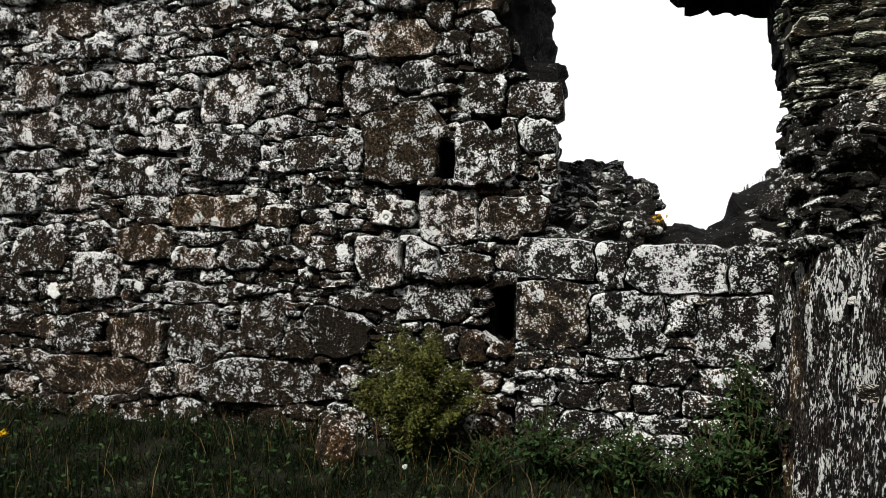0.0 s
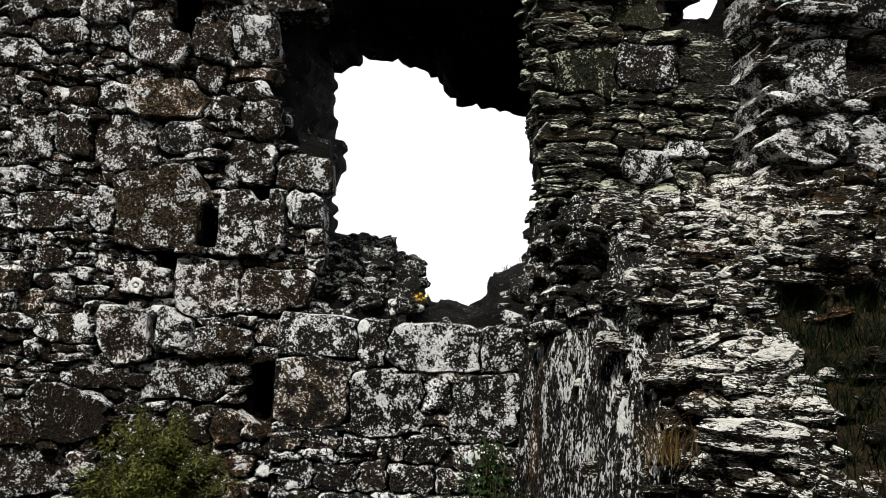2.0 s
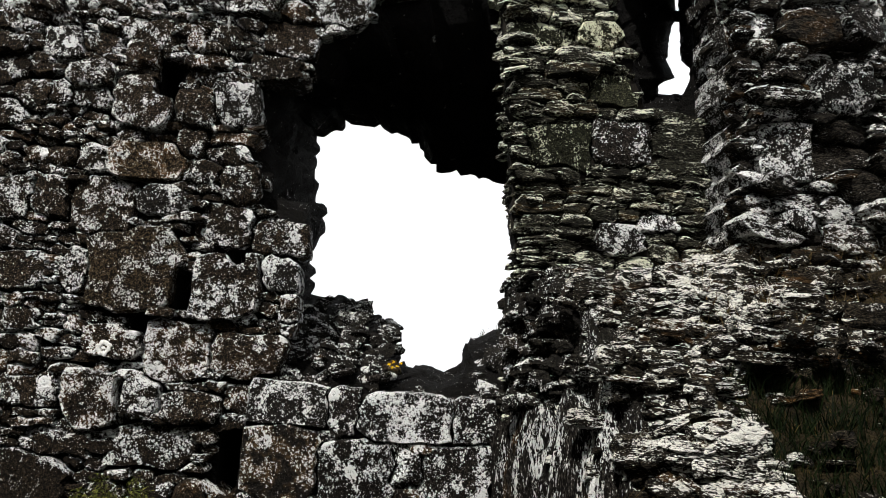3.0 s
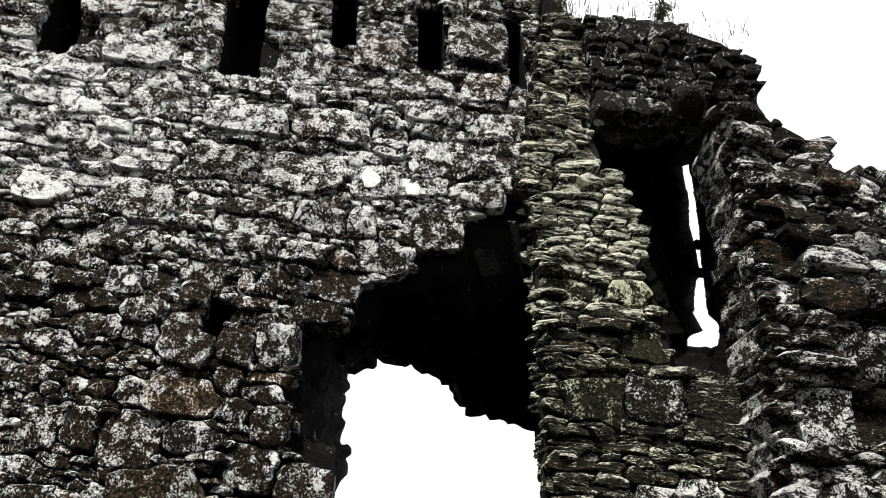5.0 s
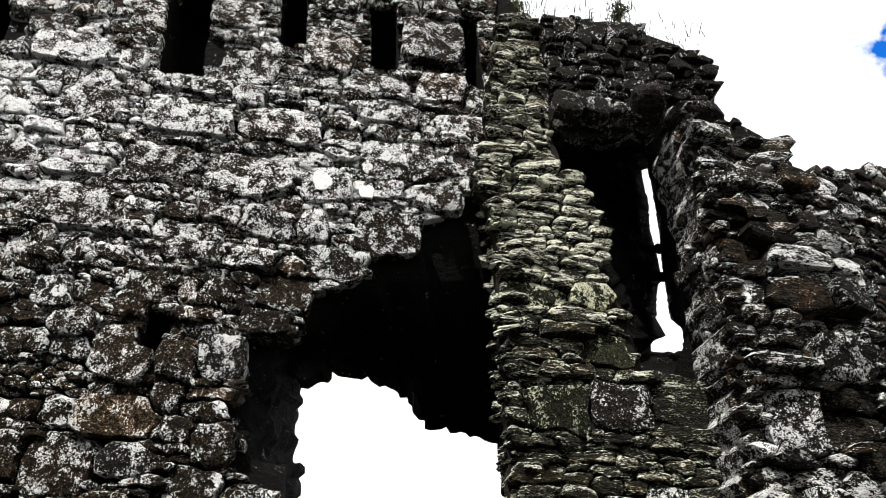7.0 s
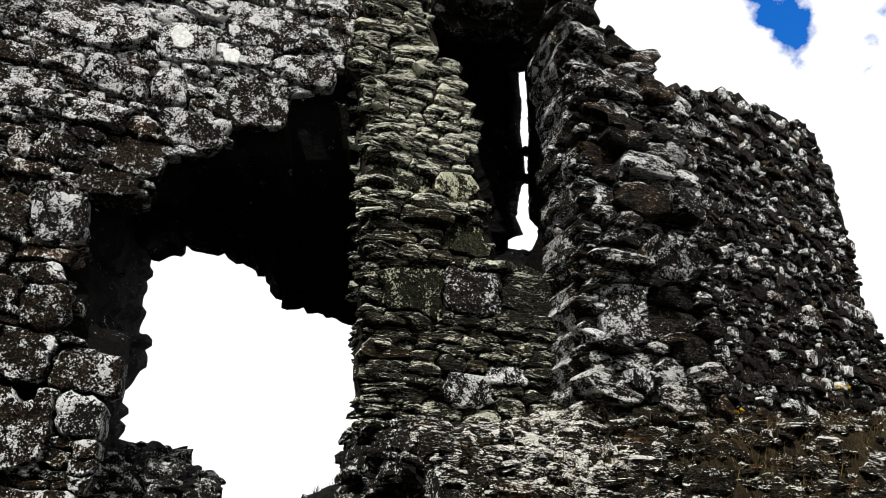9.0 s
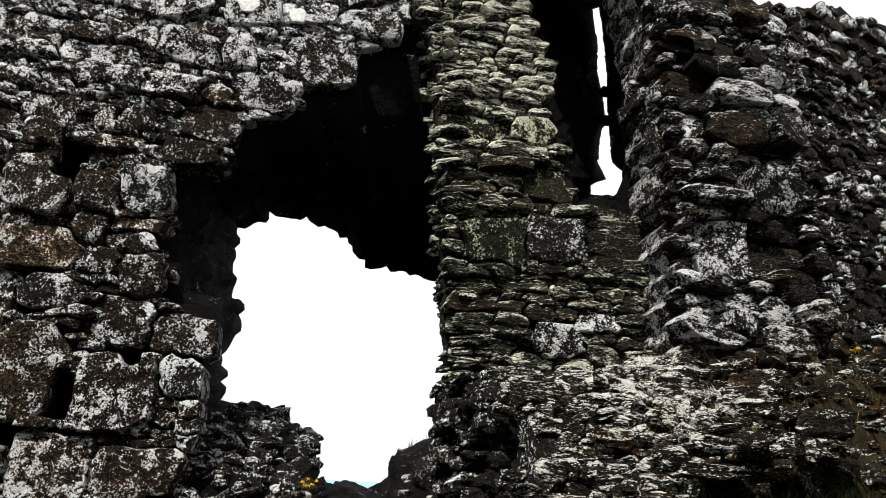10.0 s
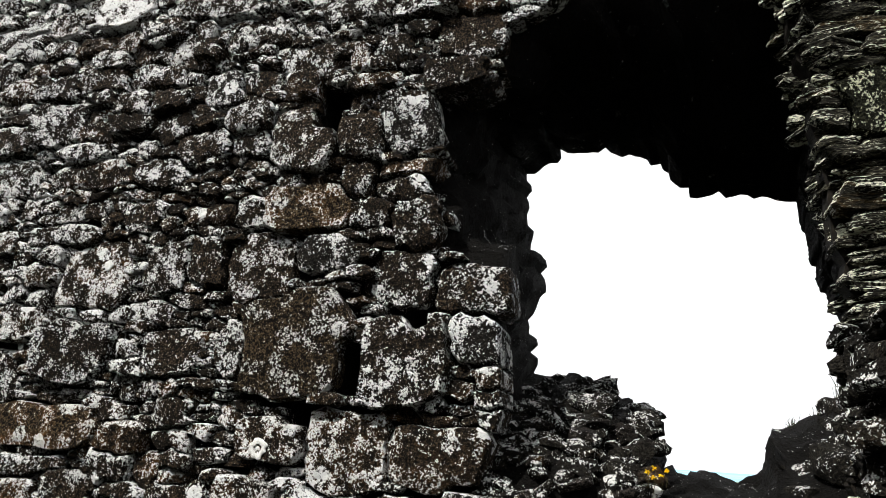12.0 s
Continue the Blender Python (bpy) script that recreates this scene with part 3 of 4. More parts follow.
# the stones that can be told apart: middle x and z, width, height
FOOT = [(-3.53, 0.17, 0.39, 0.20), (-2.13, 0.28, 0.21, 0.23), (-2.79, 0.29, 1.04, 0.33), (-1.86, 0.31, 0.23, 0.25), (-1.15, 0.32, 1.12, 0.36), (-2.41, 0.62, 0.60, 0.38), (-2.97, 0.63, 0.40, 0.36),
        (-0.89, 0.66, 0.26, 0.31), (-1.81, 0.68, 0.54, 0.52), (-0.58, 0.75, 0.55, 0.37), (-1.22, 0.80, 0.39, 0.45), (-1.83, 1.01, 0.62, 0.18), (0.20, 1.01, 0.60, 0.29), (-2.75, 1.14, 0.45, 0.40),
        (0.42, 1.26, 0.40, 0.21), (-0.24, 1.29, 0.36, 0.38), (0.08, 1.30, 0.24, 0.29), (-1.36, 1.32, 0.35, 0.24), (-3.34, 1.35, 0.56, 0.39), (-2.30, 1.41, 0.51, 0.28)]
LOW = [(-1.08, 1.64, 0.32, 0.16), (-0.76, 1.64, 0.26, 0.14), (0.28, 1.64, 0.47, 0.40), (0.80, 1.64, 0.53, 0.30), (-1.65, 1.68, 0.79, 0.25), (-0.15, 1.69, 0.38, 0.23), (-2.28, 1.72, 0.45, 0.19),
       (-1.16, 1.78, 0.24, 0.11), (-0.76, 1.79, 0.28, 0.15), (-3.54, 1.82, 0.42, 0.34), (-3.00, 1.85, 0.37, 0.36), (-2.30, 1.96, 0.70, 0.35), (-1.56, 2.10, 0.58, 0.36), (0.55, 2.10, 0.48, 0.47),
       (-3.46, 2.12, 0.59, 0.17), (-0.86, 2.13, 0.38, 0.26), (-0.48, 2.16, 0.18, 0.32), (-0.06, 2.19, 0.69, 0.59), (0.94, 2.21, 0.27, 0.25), (-1.14, 2.36, 0.46, 0.13)]
CHEST = [(-3.46, 2.39, 0.59, 0.27), (0.91, 2.49, 0.43, 0.26), (-2.88, 2.54, 0.67, 0.27), (-2.40, 2.54, 0.27, 0.38), (0.52, 2.54, 0.42, 0.31), (-1.52, 2.60, 0.55, 0.45), (-0.99, 2.62, 0.31, 0.31),
         (-0.35, 2.62, 0.45, 0.41), (-0.70, 2.67, 0.23, 0.30), (0.06, 2.70, 0.37, 0.21), (-2.92, 2.76, 0.51, 0.17), (-3.40, 2.77, 0.43, 0.39), (-2.43, 2.83, 0.41, 0.17), (0.59, 2.85, 0.27, 0.31),
         (-1.84, 2.86, 0.57, 0.14), (0.31, 2.92, 0.28, 0.17), (-0.78, 2.95, 0.35, 0.15), (-0.46, 2.96, 0.25, 0.21), (-0.09, 2.97, 0.53, 0.27), (-1.23, 2.98, 0.34, 0.18)]
MIDDLE = [(-1.72, 3.02, 0.44, 0.11), (0.21, 3.13, 0.26, 0.21), (-1.16, 3.25, 0.39, 0.18), (-1.79, 3.28, 0.57, 0.21), (-2.45, 3.29, 0.55, 0.28), (-3.08, 3.33, 0.66, 0.29), (0.21, 3.37, 0.28, 0.29),
          (-0.17, 3.40, 0.42, 0.39), (-0.95, 3.41, 0.26, 0.21), (-1.33, 3.44, 0.16, 0.12), (0.49, 3.45, 0.35, 0.34), (0.21, 3.65, 0.27, 0.15), (-2.09, 3.67, 0.43, 0.31), (0.77, 3.74, 0.42, 0.20),
          (0.24, 3.75, 0.34, 0.11), (-0.79, 3.82, 0.30, 0.27), (-0.57, 3.85, 0.33, 0.16), (0.15, 3.91, 0.13, 0.18), (0.36, 3.99, 0.27, 0.20), (0.82, 4.01, 0.41, 0.27)]
UPPER = [(-0.49, 4.17, 0.36, 0.17), (0.09, 4.27, 0.49, 0.20), (1.17, 4.30, 0.50, 0.28), (-0.94, 4.55, 0.62, 0.37), (-1.73, 4.57, 0.46, 0.37), (0.59, 4.58, 0.44, 0.27), (0.95, 4.62, 0.23, 0.30),
         (1.56, 4.64, 0.59, 0.38), (0.99, 5.00, 0.43, 0.32), (0.35, 5.01, 0.71, 0.41), (1.90, 5.02, 0.50, 0.24), (-0.41, 5.07, 0.61, 0.29), (1.52, 5.36, 0.70, 0.40), (-2.05, 5.47, 0.59, 0.19),
         (-0.27, 5.51, 0.73, 0.31), (-1.12, 5.57, 0.56, 0.38), (0.51, 5.57, 0.70, 0.38), (-1.96, 5.82, 0.46, 0.23), (-2.35, 5.84, 0.31, 0.27), (-1.33, 5.85, 0.69, 0.23)]
HIGH = [(2.18, 5.86, 0.69, 0.24), (0.17, 5.87, 0.28, 0.23), (1.41, 5.87, 0.52, 0.24), (-0.26, 5.90, 0.53, 0.17), (-0.91, 6.11, 0.25, 0.24), (-1.46, 6.15, 0.66, 0.37), (0.08, 6.19, 0.55, 0.35),
        (1.86, 6.25, 0.44, 0.36), (-1.72, 6.44, 0.46, 0.21), (0.80, 6.51, 0.49, 0.52), (-0.93, 6.74, 0.37, 0.38), (-1.98, 6.75, 0.65, 0.45), (1.74, 6.84, 0.60, 0.63), (-0.18, 6.88, 0.47, 0.39),
        (-1.05, 7.14, 0.47, 0.33), (0.76, 7.25, 0.55, 0.38)]
LARGE = FOOT + LOW + CHEST + MIDDLE + UPPER + HIGH
PAR_LEFT = [(0.80, -0.5), (0.80, 1.52), (2.75, 1.52), (2.75, -0.5)]


def socket_free(px, pz):
    good = np.ones(px.shape, bool)
    for pit in PITS:
        good &= ~in_poly(px, pz, pit)
    return good


def main_face(px, pz):
    edge = np.where(pz > 5.2, 2.33, 2.2)
    return (px < edge) & (px > -6.5) & (pz > -0.2) & (pz < 7.85) & ~in_poly(px, pz, OPEN_FRONT) & ~in_poly(px, pz, PAR_LEFT) & socket_free(px, pz)


wall_frame = Matrix.Translation((0, FACE, 0))
sites = courses(rng, -6.5, 2.4, -0.15, 4.2, 0.09, 0.21, (0.8, 2.2), LARGE, split=0.25)
sites += courses(rng, -6.5, 2.4, 4.2, 7.9, 0.09, 0.20, (1.0, 2.8), LARGE, split=0.25)
sites = list(dict.fromkeys(sites))
cells = stone_cells(sites, main_face, 0.006, rng, firm=len(LARGE))
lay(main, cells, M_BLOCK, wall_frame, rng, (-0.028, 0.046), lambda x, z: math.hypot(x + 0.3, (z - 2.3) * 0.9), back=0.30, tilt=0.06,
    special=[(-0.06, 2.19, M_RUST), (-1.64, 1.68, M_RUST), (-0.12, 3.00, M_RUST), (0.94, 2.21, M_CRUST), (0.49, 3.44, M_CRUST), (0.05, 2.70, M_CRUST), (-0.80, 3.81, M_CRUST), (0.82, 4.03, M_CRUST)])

# plain walls of the tower that shut the yard behind and beside the camera
M_YARD = plain_mat("dark_yard_wall", (0.02, 0.017, 0.014), (0.09, 0.078, 0.062), 3.0, bump=0.8, dist=0.05)


def plain_wall(name, x0, y0, x1, y1, top, thick=1.2):
    d = Vector((x1 - x0, y1 - y0, 0))
    nrm = Vector((-d.y, d.x, 0)).normalized() * thick
    n = 40
    verts, faces = [], []
    for i in range(n + 1):
        p = Vector((x0, y0, 0)) + d * i / n
        z = top + 0.5 * noise.noise((i * 0.35, top, 1)) + 0.2 * noise.noise((i * 1.3, top, 2))
        for q in (p, p + nrm):
            verts += [(q.x, q.y, -0.6), (q.x, q.y, z)]
    for i in range(n):
        a = 4 * i
        faces += [(a, a + 4, a + 5, a + 1), (a + 2, a + 3, a + 7, a + 6), (a + 1, a + 5, a + 7, a + 3)]
    faces += [(0, 1, 3, 2), (4 * n, 4 * n + 2, 4 * n + 3, 4 * n + 1)]
    return tagged(new(name, mesh_of(name, verts, faces, M_YARD, smooth=False)), "plain dark rubble wall closing the ruined tower", "wall", kind="structure")


plain_wall("wall_south", -8.2, -4.6, 10.5, -4.6, 6.2)
plain_wall("wall_west", -7.0, 4.0, -7.0, -4.6, 5.6)
plain_wall("wall_east", 10.2, -4.6, 10.2, 5.0, 4.6)

# lichen rosettes that stand out on the blocks
M_ROSETTE = plain_mat("white_rosette", (0.45, 0.45, 0.42), (0.86, 0.86, 0.83), 40.0, bump=0.8, dist=0.01)


def rosette(x, y, z, radius, seed, ring=False):
    """A crusty disc of lichen, a few millimetres thick, with a lobed edge."""
    r = random.Random(seed)
    n = 22
    rad = [radius * r.uniform(0.80, 1.12) for _ in range(n)]
    verts, faces = [], []
    inner = 0.45 if ring else 0.12
    for sc, h in ((1.02, 0.02), (0.95, -0.004), (0.72, -0.007), (inner, -0.004 if ring else -0.006), (inner * 0.9, 0.004 if ring else -0.006)):
        for i in range(n):
            a = 2 * math.pi * i / n
            verts.append((math.cos(a) * rad[i] * sc, h, math.sin(a) * rad[i] * sc))
    for k in range(4):
        for i in range(n):
            j = (i + 1) % n
            faces.append((k * n + i, k * n + j, (k + 1) * n + j, (k + 1) * n + i))
    if not ring:
        faces.append(tuple(4 * n + i for i in range(n)))
    ob = part("lichen_rosette", mesh_of("lichen_rosette", verts, faces, M_ROSETTE, smooth=False), main, "white lichen rosette")
    found = scene.ray_cast(bpy.context.evaluated_depsgraph_get(), (x, 3.2, z), (0, 1, 0))
    ob.location = (x, found[1].y - 0.001 if found[0] else y, z)


rosette(-0.18, 3.959, 1.63, 0.055, 1, True)
rosette(-1.42, 4.004, 2.65, 0.035, 2)
rosette(-2.25, 3.955, 2.01, 0.045, 3)
rosette(-3.19, 3.97, 1.00, 0.075, 7)
rosette(0.955, 3.989, 5.03, 0.10, 4)
rosette(1.32, 4.006, 4.98, 0.07, 5)
rosette(-1.24, 4.005, 4.99, 0.07, 6)

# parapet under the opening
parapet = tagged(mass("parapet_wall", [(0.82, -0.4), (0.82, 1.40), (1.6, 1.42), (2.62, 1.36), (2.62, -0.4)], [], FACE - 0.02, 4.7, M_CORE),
                 "low blocked-up wall of white-crusted stones closing the opening", "wall", kind="structure")
PAR = [(1.06, 1.35, 0.51, 0.29), (1.46, 1.28, 0.19, 0.32), (1.90, 1.28, 0.64, 0.28), (1.07, 0.97, 0.49, 0.39), (1.56, 0.92, 0.45, 0.39), (1.93, 0.95, 0.20, 0.19), (2.27, 0.89, 0.45, 0.41), (2.36, 1.28, 0.26, 0.28)]
pok = lambda px, pz: (px > 0.80) & (px < 2.64) & (pz > -0.2) & (pz < 1.50 - 0.035 * (px - 0.8))
lay(parapet, stone_cells(courses(rng, 0.8, 2.7, -0.2, 1.15, 0.16, 0.30, (1.1, 2.2), PAR), pok, 0.006, rng), M_PARAPET, Matrix.Translation((0, FACE - 0.08, 0)), rng, (-0.012, 0.024), lambda x, z: -z, back=0.55, special=[(1.06, 1.35, M_CRUST), (1.90, 1.28, M_CRUST)])

# slate pier between the opening and the slit
PIER = [(2.50, 1.3), (2.61, 2.05), (2.60, 2.39), (2.54, 3.0), (2.52, 3.5), (2.46, 3.94), (2.40, 4.6), (2.30, 5.0), (2.20, 5.13), (2.34, 7.3), (2.74, 7.3), (2.78, 7.14), (2.86, 6.53), (2.88, 5.82),
        (2.95, 5.42), (3.16, 5.42), (3.17, 5.20), (3.27, 5.01), (3.36, 4.86), (3.35, 4.63), (3.26, 4.46), (3.37, 4.22), (3.46, 4.08), (3.44, 3.94), (3.54, 3.67), (4.15, 3.66), (4.15, 1.3)]
pier = tagged(mass("pier_wall", ragged(PIER, 0.08, 0.02, rng), [], FACE - 0.06, FACE + 0.055, M_MORTAR), "tall pier of thin greenish slate slabs beside the opening", "wall", kind="structure")
PSITES = [(2.87, 3.31, 0.46, 0.33), (3.36, 3.38, 0.40, 0.29), (3.29, 3.80, 0.31, 0.23), (2.71, 4.18, 0.55, 0.18), (3.17, 4.22, 0.37, 0.18), (2.73, 4.65, 0.12, 0.11), (3.37, 2.62, 0.30, 0.19), (3.66, 2.79, 0.28, 0.13),
          (3.8, 3.45, 0.45, 0.3), (2.90, 2.56, 0.24, 0.13)]
pier_ok = lambda px, pz: in_poly(px + 0.03 * np.sin(pz * 41), pz, PIER)
lay(pier, stone_cells(courses(rng, 2.2, 4.2, 1.3, 7.3, 0.06, 0.13, (1.5, 4.2), PSITES, split=0.1), pier_ok, 0.006, rng, count=16, fill=0.03), M_SLATE, Matrix.Translation((0, FACE - 0.12, 0)), rng, (-0.025, 0.055),
    lambda x, z: math.hypot(x - 2.8, z - 3.8), name="slab", tilt=0.10, back=0.16, special=[(3.37, 2.62, M_CRUST), (3.66, 2.79, M_CRUST), (3.36, 3.38, M_PARAPET), (3.29, 3.80, M_MOSS), (2.87, 3.31, M_MOSS), (2.71, 4.18, M_MOSS), (3.17, 4.22, M_MOSS)])

# broken buttress on the far side of the slit
BUTT = [(3.98, 2.0), (4.02, 4.11), (3.99, 4.72), (3.92, 5.28), (3.85, 5.70), (4.28, 5.88), (4.58, 5.70), (4.80, 5.74), (4.84, 5.66), (4.66, 5.45), (4.75, 5.30), (5.05, 5.25), (5.2, 2.0)]
butt = tagged(mass("buttress_wall", ragged(BUTT, 0.07, 0.04, rng), [], 3.56, 4.06, M_BUTT), "rough broken buttress of dark rubble and pale boulders", "wall", kind="structure")
butt_ok = lambda px, pz: in_poly(px + 0.04 * np.sin(pz * 33), pz, BUTT)
BS = [(4.33, 3.27, 0.40, 0.36), (4.75, 3.70, 0.32, 0.26), (4.22, 4.20, 0.20, 0.20), (4.05, 3.02, 0.20, 0.10), (4.40, 2.75, 0.20, 0.14)]
lay(butt, stone_cells(courses(rng, 3.9, 5.2, 2.0, 6.0, 0.08, 0.2, (1.2, 2.8), BS), butt_ok, 0.005, rng, count=16), M_BUTT, Matrix.Translation((0, 3.44, 0)), rng, (-0.06, 0.12), lambda x, z: z, tilt=0.2, back=0.13, special=[(4.33, 3.27, M_CRUST), (4.75, 3.70, M_CRUST), (4.22, 4.20, M_CRUST), (4.05, 3.02, M_CRUST), (4.40, 2.75, M_CRUST)])

# the buttress's cheek towards the slit
cheek_m = Matrix.Translation((3.985, 0, 4.3)) @ Matrix.Rotation(radians(-4), 4, "Y") @ Matrix.Rotation(radians(-90), 4, "Z")
crng = random.Random(77)
lay(butt, stone_cells(courses(crng, -4.08, -3.40, -1.1, 1.6, 0.07, 0.17, (1.2, 3.0)), lambda px, pz: (px > -4.08) & (px < -3.42 + 0.05 * np.sin(pz * 21)) & (pz > -1.1) & (pz < 1.6), 0.005, crng, count=14), M_BUTT, cheek_m, crng, (-0.05, 0.03), lambda x, z: z, tilt=0.16, back=0.12)

# farther wall, running back from the buttress
FAR = [(-0.3, 1.8), (-0.3, 5.5), (0.0, 5.62), (0.65, 5.90), (1.22, 6.13), (2.25, 6.30), (2.98, 6.37), (3.08, 6.10), (3.32, 5.85), (3.34, 5.35), (3.42, 4.9), (3.52, 4.3), (3.75, 3.95), (5.2, 3.9), (5.6, 1.8)]
far_m = Matrix.Translation((4.95, 3.75, 0)) @ Matrix.Rotation(radians(17), 4, "Z")
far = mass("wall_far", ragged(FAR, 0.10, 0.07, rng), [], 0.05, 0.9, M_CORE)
far.matrix_world = far_m
tagged(far, "ruined far wall of dark rubble spotted with pale lichen", "wall", kind="structure")
far_ok = lambda px, pz: in_poly(px, pz + 0.05 * np.sin(px * 9) + 0.03 * np.sin(px * 31), FAR)
lay(far, stone_cells(courses(rng, -0.3, 5.6, 1.8, 6.4, 0.06, 0.16, (0.7, 2.0), split=0.35), far_ok, 0.008, rng, count=12, power=3.5), M_FAR, Matrix.Identity(4), rng, (-0.05, 0.05), lambda x, z: x)

# overhanging remnant of vault above the slit
OVER = [(2.84, 5.90), (2.78, 6.6), (2.70, 7.12), (2.95, 7.16), (3.19, 7.22), (3.60, 7.25), (3.80, 7.05), (4.16, 6.92), (4.42, 6.84), (4.46, 6.52), (4.20, 6.22), (3.94, 6.36), (3.86, 6.0), (3.55, 5.82), (3.0, 5.78)]
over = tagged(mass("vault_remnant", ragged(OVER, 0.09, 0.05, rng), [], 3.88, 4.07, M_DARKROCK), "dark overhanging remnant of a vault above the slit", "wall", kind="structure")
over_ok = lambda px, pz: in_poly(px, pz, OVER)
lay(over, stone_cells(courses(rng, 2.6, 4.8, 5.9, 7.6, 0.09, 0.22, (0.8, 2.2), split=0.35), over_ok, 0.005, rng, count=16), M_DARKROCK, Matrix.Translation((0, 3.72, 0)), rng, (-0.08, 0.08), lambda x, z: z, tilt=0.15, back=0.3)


for x, y, z, sx, sy, sz, rx, rz in ((4.55, 3.6, 5.62, 0.24, 0.2, 0.05, 8, 10), (3.62, 3.55, 5.98, 0.17, 0.2, 0.12, 10, -15), (4.05, 3.6, 5.9, 0.24, 0.2, 0.08, -6, 8), (3.95, 3.75, 6.05, 0.07, 0.1, 0.10, 0, 30)):
    ob = part("stone", boulder(random.Random(int(x * 100)), sx, sy, sz, M_FAR, "stone", 3, 0.22), butt)
    ob.matrix_local = pose(x, y, z, rx, 0, rz)


# ---------------------------------------------------------------- rubble bank
def bank_left(y):
    return 2.70 + 0.36 * min(1.0, max(0.0, 3.7 - y))


def bank_height(x, y):
    """Broken wall foot and rubble that climbs from the turf to the ledge under the buttress."""
    s = min(1.0, max(0.0, (y - 1.75) / 1.55))
    top = 2.2 + 0.11 * (x - 3.0)
    h = 0.05 + (top - 0.05) * (s ** 0.75)
    if y > 3.3:
        h = top + 0.05 * (y - 3.3)
    step = 0.16
    k = h / step + 0.55 * noise.noise((x * 1.7, y * 1.7, 4))
    h = (math.floor(k) + min(1.0, (k - math.floor(k)) * 1.9)) * step
    if y < 2.75:
        k = min(1.0, max(0.0, (x - bank_left(y)) / 0.75 + (y - 2.0) * 0.9))
        h = -0.2 + (h + 0.2) * k * k * (3 - 2 * k)
    return h + 0.07 * noise.noise((x * 3, y * 3, 1)) + 0.035 * noise.noise((x * 9, y * 9, 2))


bv, bf, NX, NY = [], [], 120, 90
for j in range(NY):
    y = 1.3 + j * (4.3 - 1.3) / (NY - 1)
    xl = bank_left(y)
    for i in range(NX):
        x = xl + (8.5 - xl) * (i / (NX - 1)) ** 1.25
        z = bank_height(x, y)
        if i == 0:
            z = -0.4
        bv.append((x + 0.03 * noise.noise((x * 8, y * 8, z * 8)), y, z))
for j in range(NY - 1):
    for i in range(NX - 1):
        a = j * NX + i
        bf.append((a, a + 1, a + NX + 1, a + NX))
bank = tagged(new("rubble_bank", mesh_of("rubble_bank", bv, bf, M_EARTH, smooth=False)), "steep bank of broken sunlit rubble below the pier", "rubble", kind="structure")

bank.data.materials.append(M_DARKROCK)
for k, p in enumerate(bank.data.polygons):
    p.material_index = 1 if k % (NX - 1) < 4 else 0


def plate(r, rx, ry, t, mat, name="slab"):
    """A split slab of schist: an uneven outline, ragged edges, layered sides."""
    n = r.randint(7, 11)
    ang = sorted(r.uniform(0, 6.283) for _ in range(n))
    verts, faces = [], []
    rad = [r.uniform(0.75, 1.1) for _ in range(n)]
    for k, (sc, z) in enumerate(((0.86, -1.0), (1.0, -0.55), (0.93, 0.1), (0.99, 0.5), (0.86, 1.0))):
        for a, q in zip(ang, rad):
            f = q * sc * r.uniform(0.95, 1.05)
            verts.append((math.cos(a) * rx * f, math.sin(a) * ry * f, z * t + r.gauss(0, 0.12) * t))
    for k in range(4):
        for i in range(n):
            j = (i + 1) % n
            faces.append((k * n + i, k * n + j, (k + 1) * n + j, (k + 1) * n + i))
    faces.append(tuple(range(n - 1, -1, -1)))
    faces.append(tuple(range(4 * n, 5 * n)))
    return mesh_of(name, verts, faces, mat, smooth=False)


brng = random.Random(5)
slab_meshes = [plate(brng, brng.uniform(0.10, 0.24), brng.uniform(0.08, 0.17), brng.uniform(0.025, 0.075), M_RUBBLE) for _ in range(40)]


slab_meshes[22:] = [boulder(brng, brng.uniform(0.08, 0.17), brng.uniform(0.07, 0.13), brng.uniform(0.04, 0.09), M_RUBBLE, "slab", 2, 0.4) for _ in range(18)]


def slab_pose(r):
    y = r.uniform(1.75, 3.75)
    x = bank_left(y) + 0.02 + (r.random() ** 1.35) * 4.2
    if y < 2.75 and x > 3.6 and r.random() < 0.8:
        y, x = r.uniform(2.8, 3.75), bank_left(y) + 0.02 + r.random() * 1.6
    sc = r.uniform(0.40, 1.05)
    return pose(x, y, bank_height(x, y) + r.uniform(-0.035, 0.045), r.gauss(4, 13), r.gauss(0, 12), r.uniform(0, 360)) @ Matrix.Diagonal((sc, sc, sc * r.uniform(0.7, 1.4), 1))


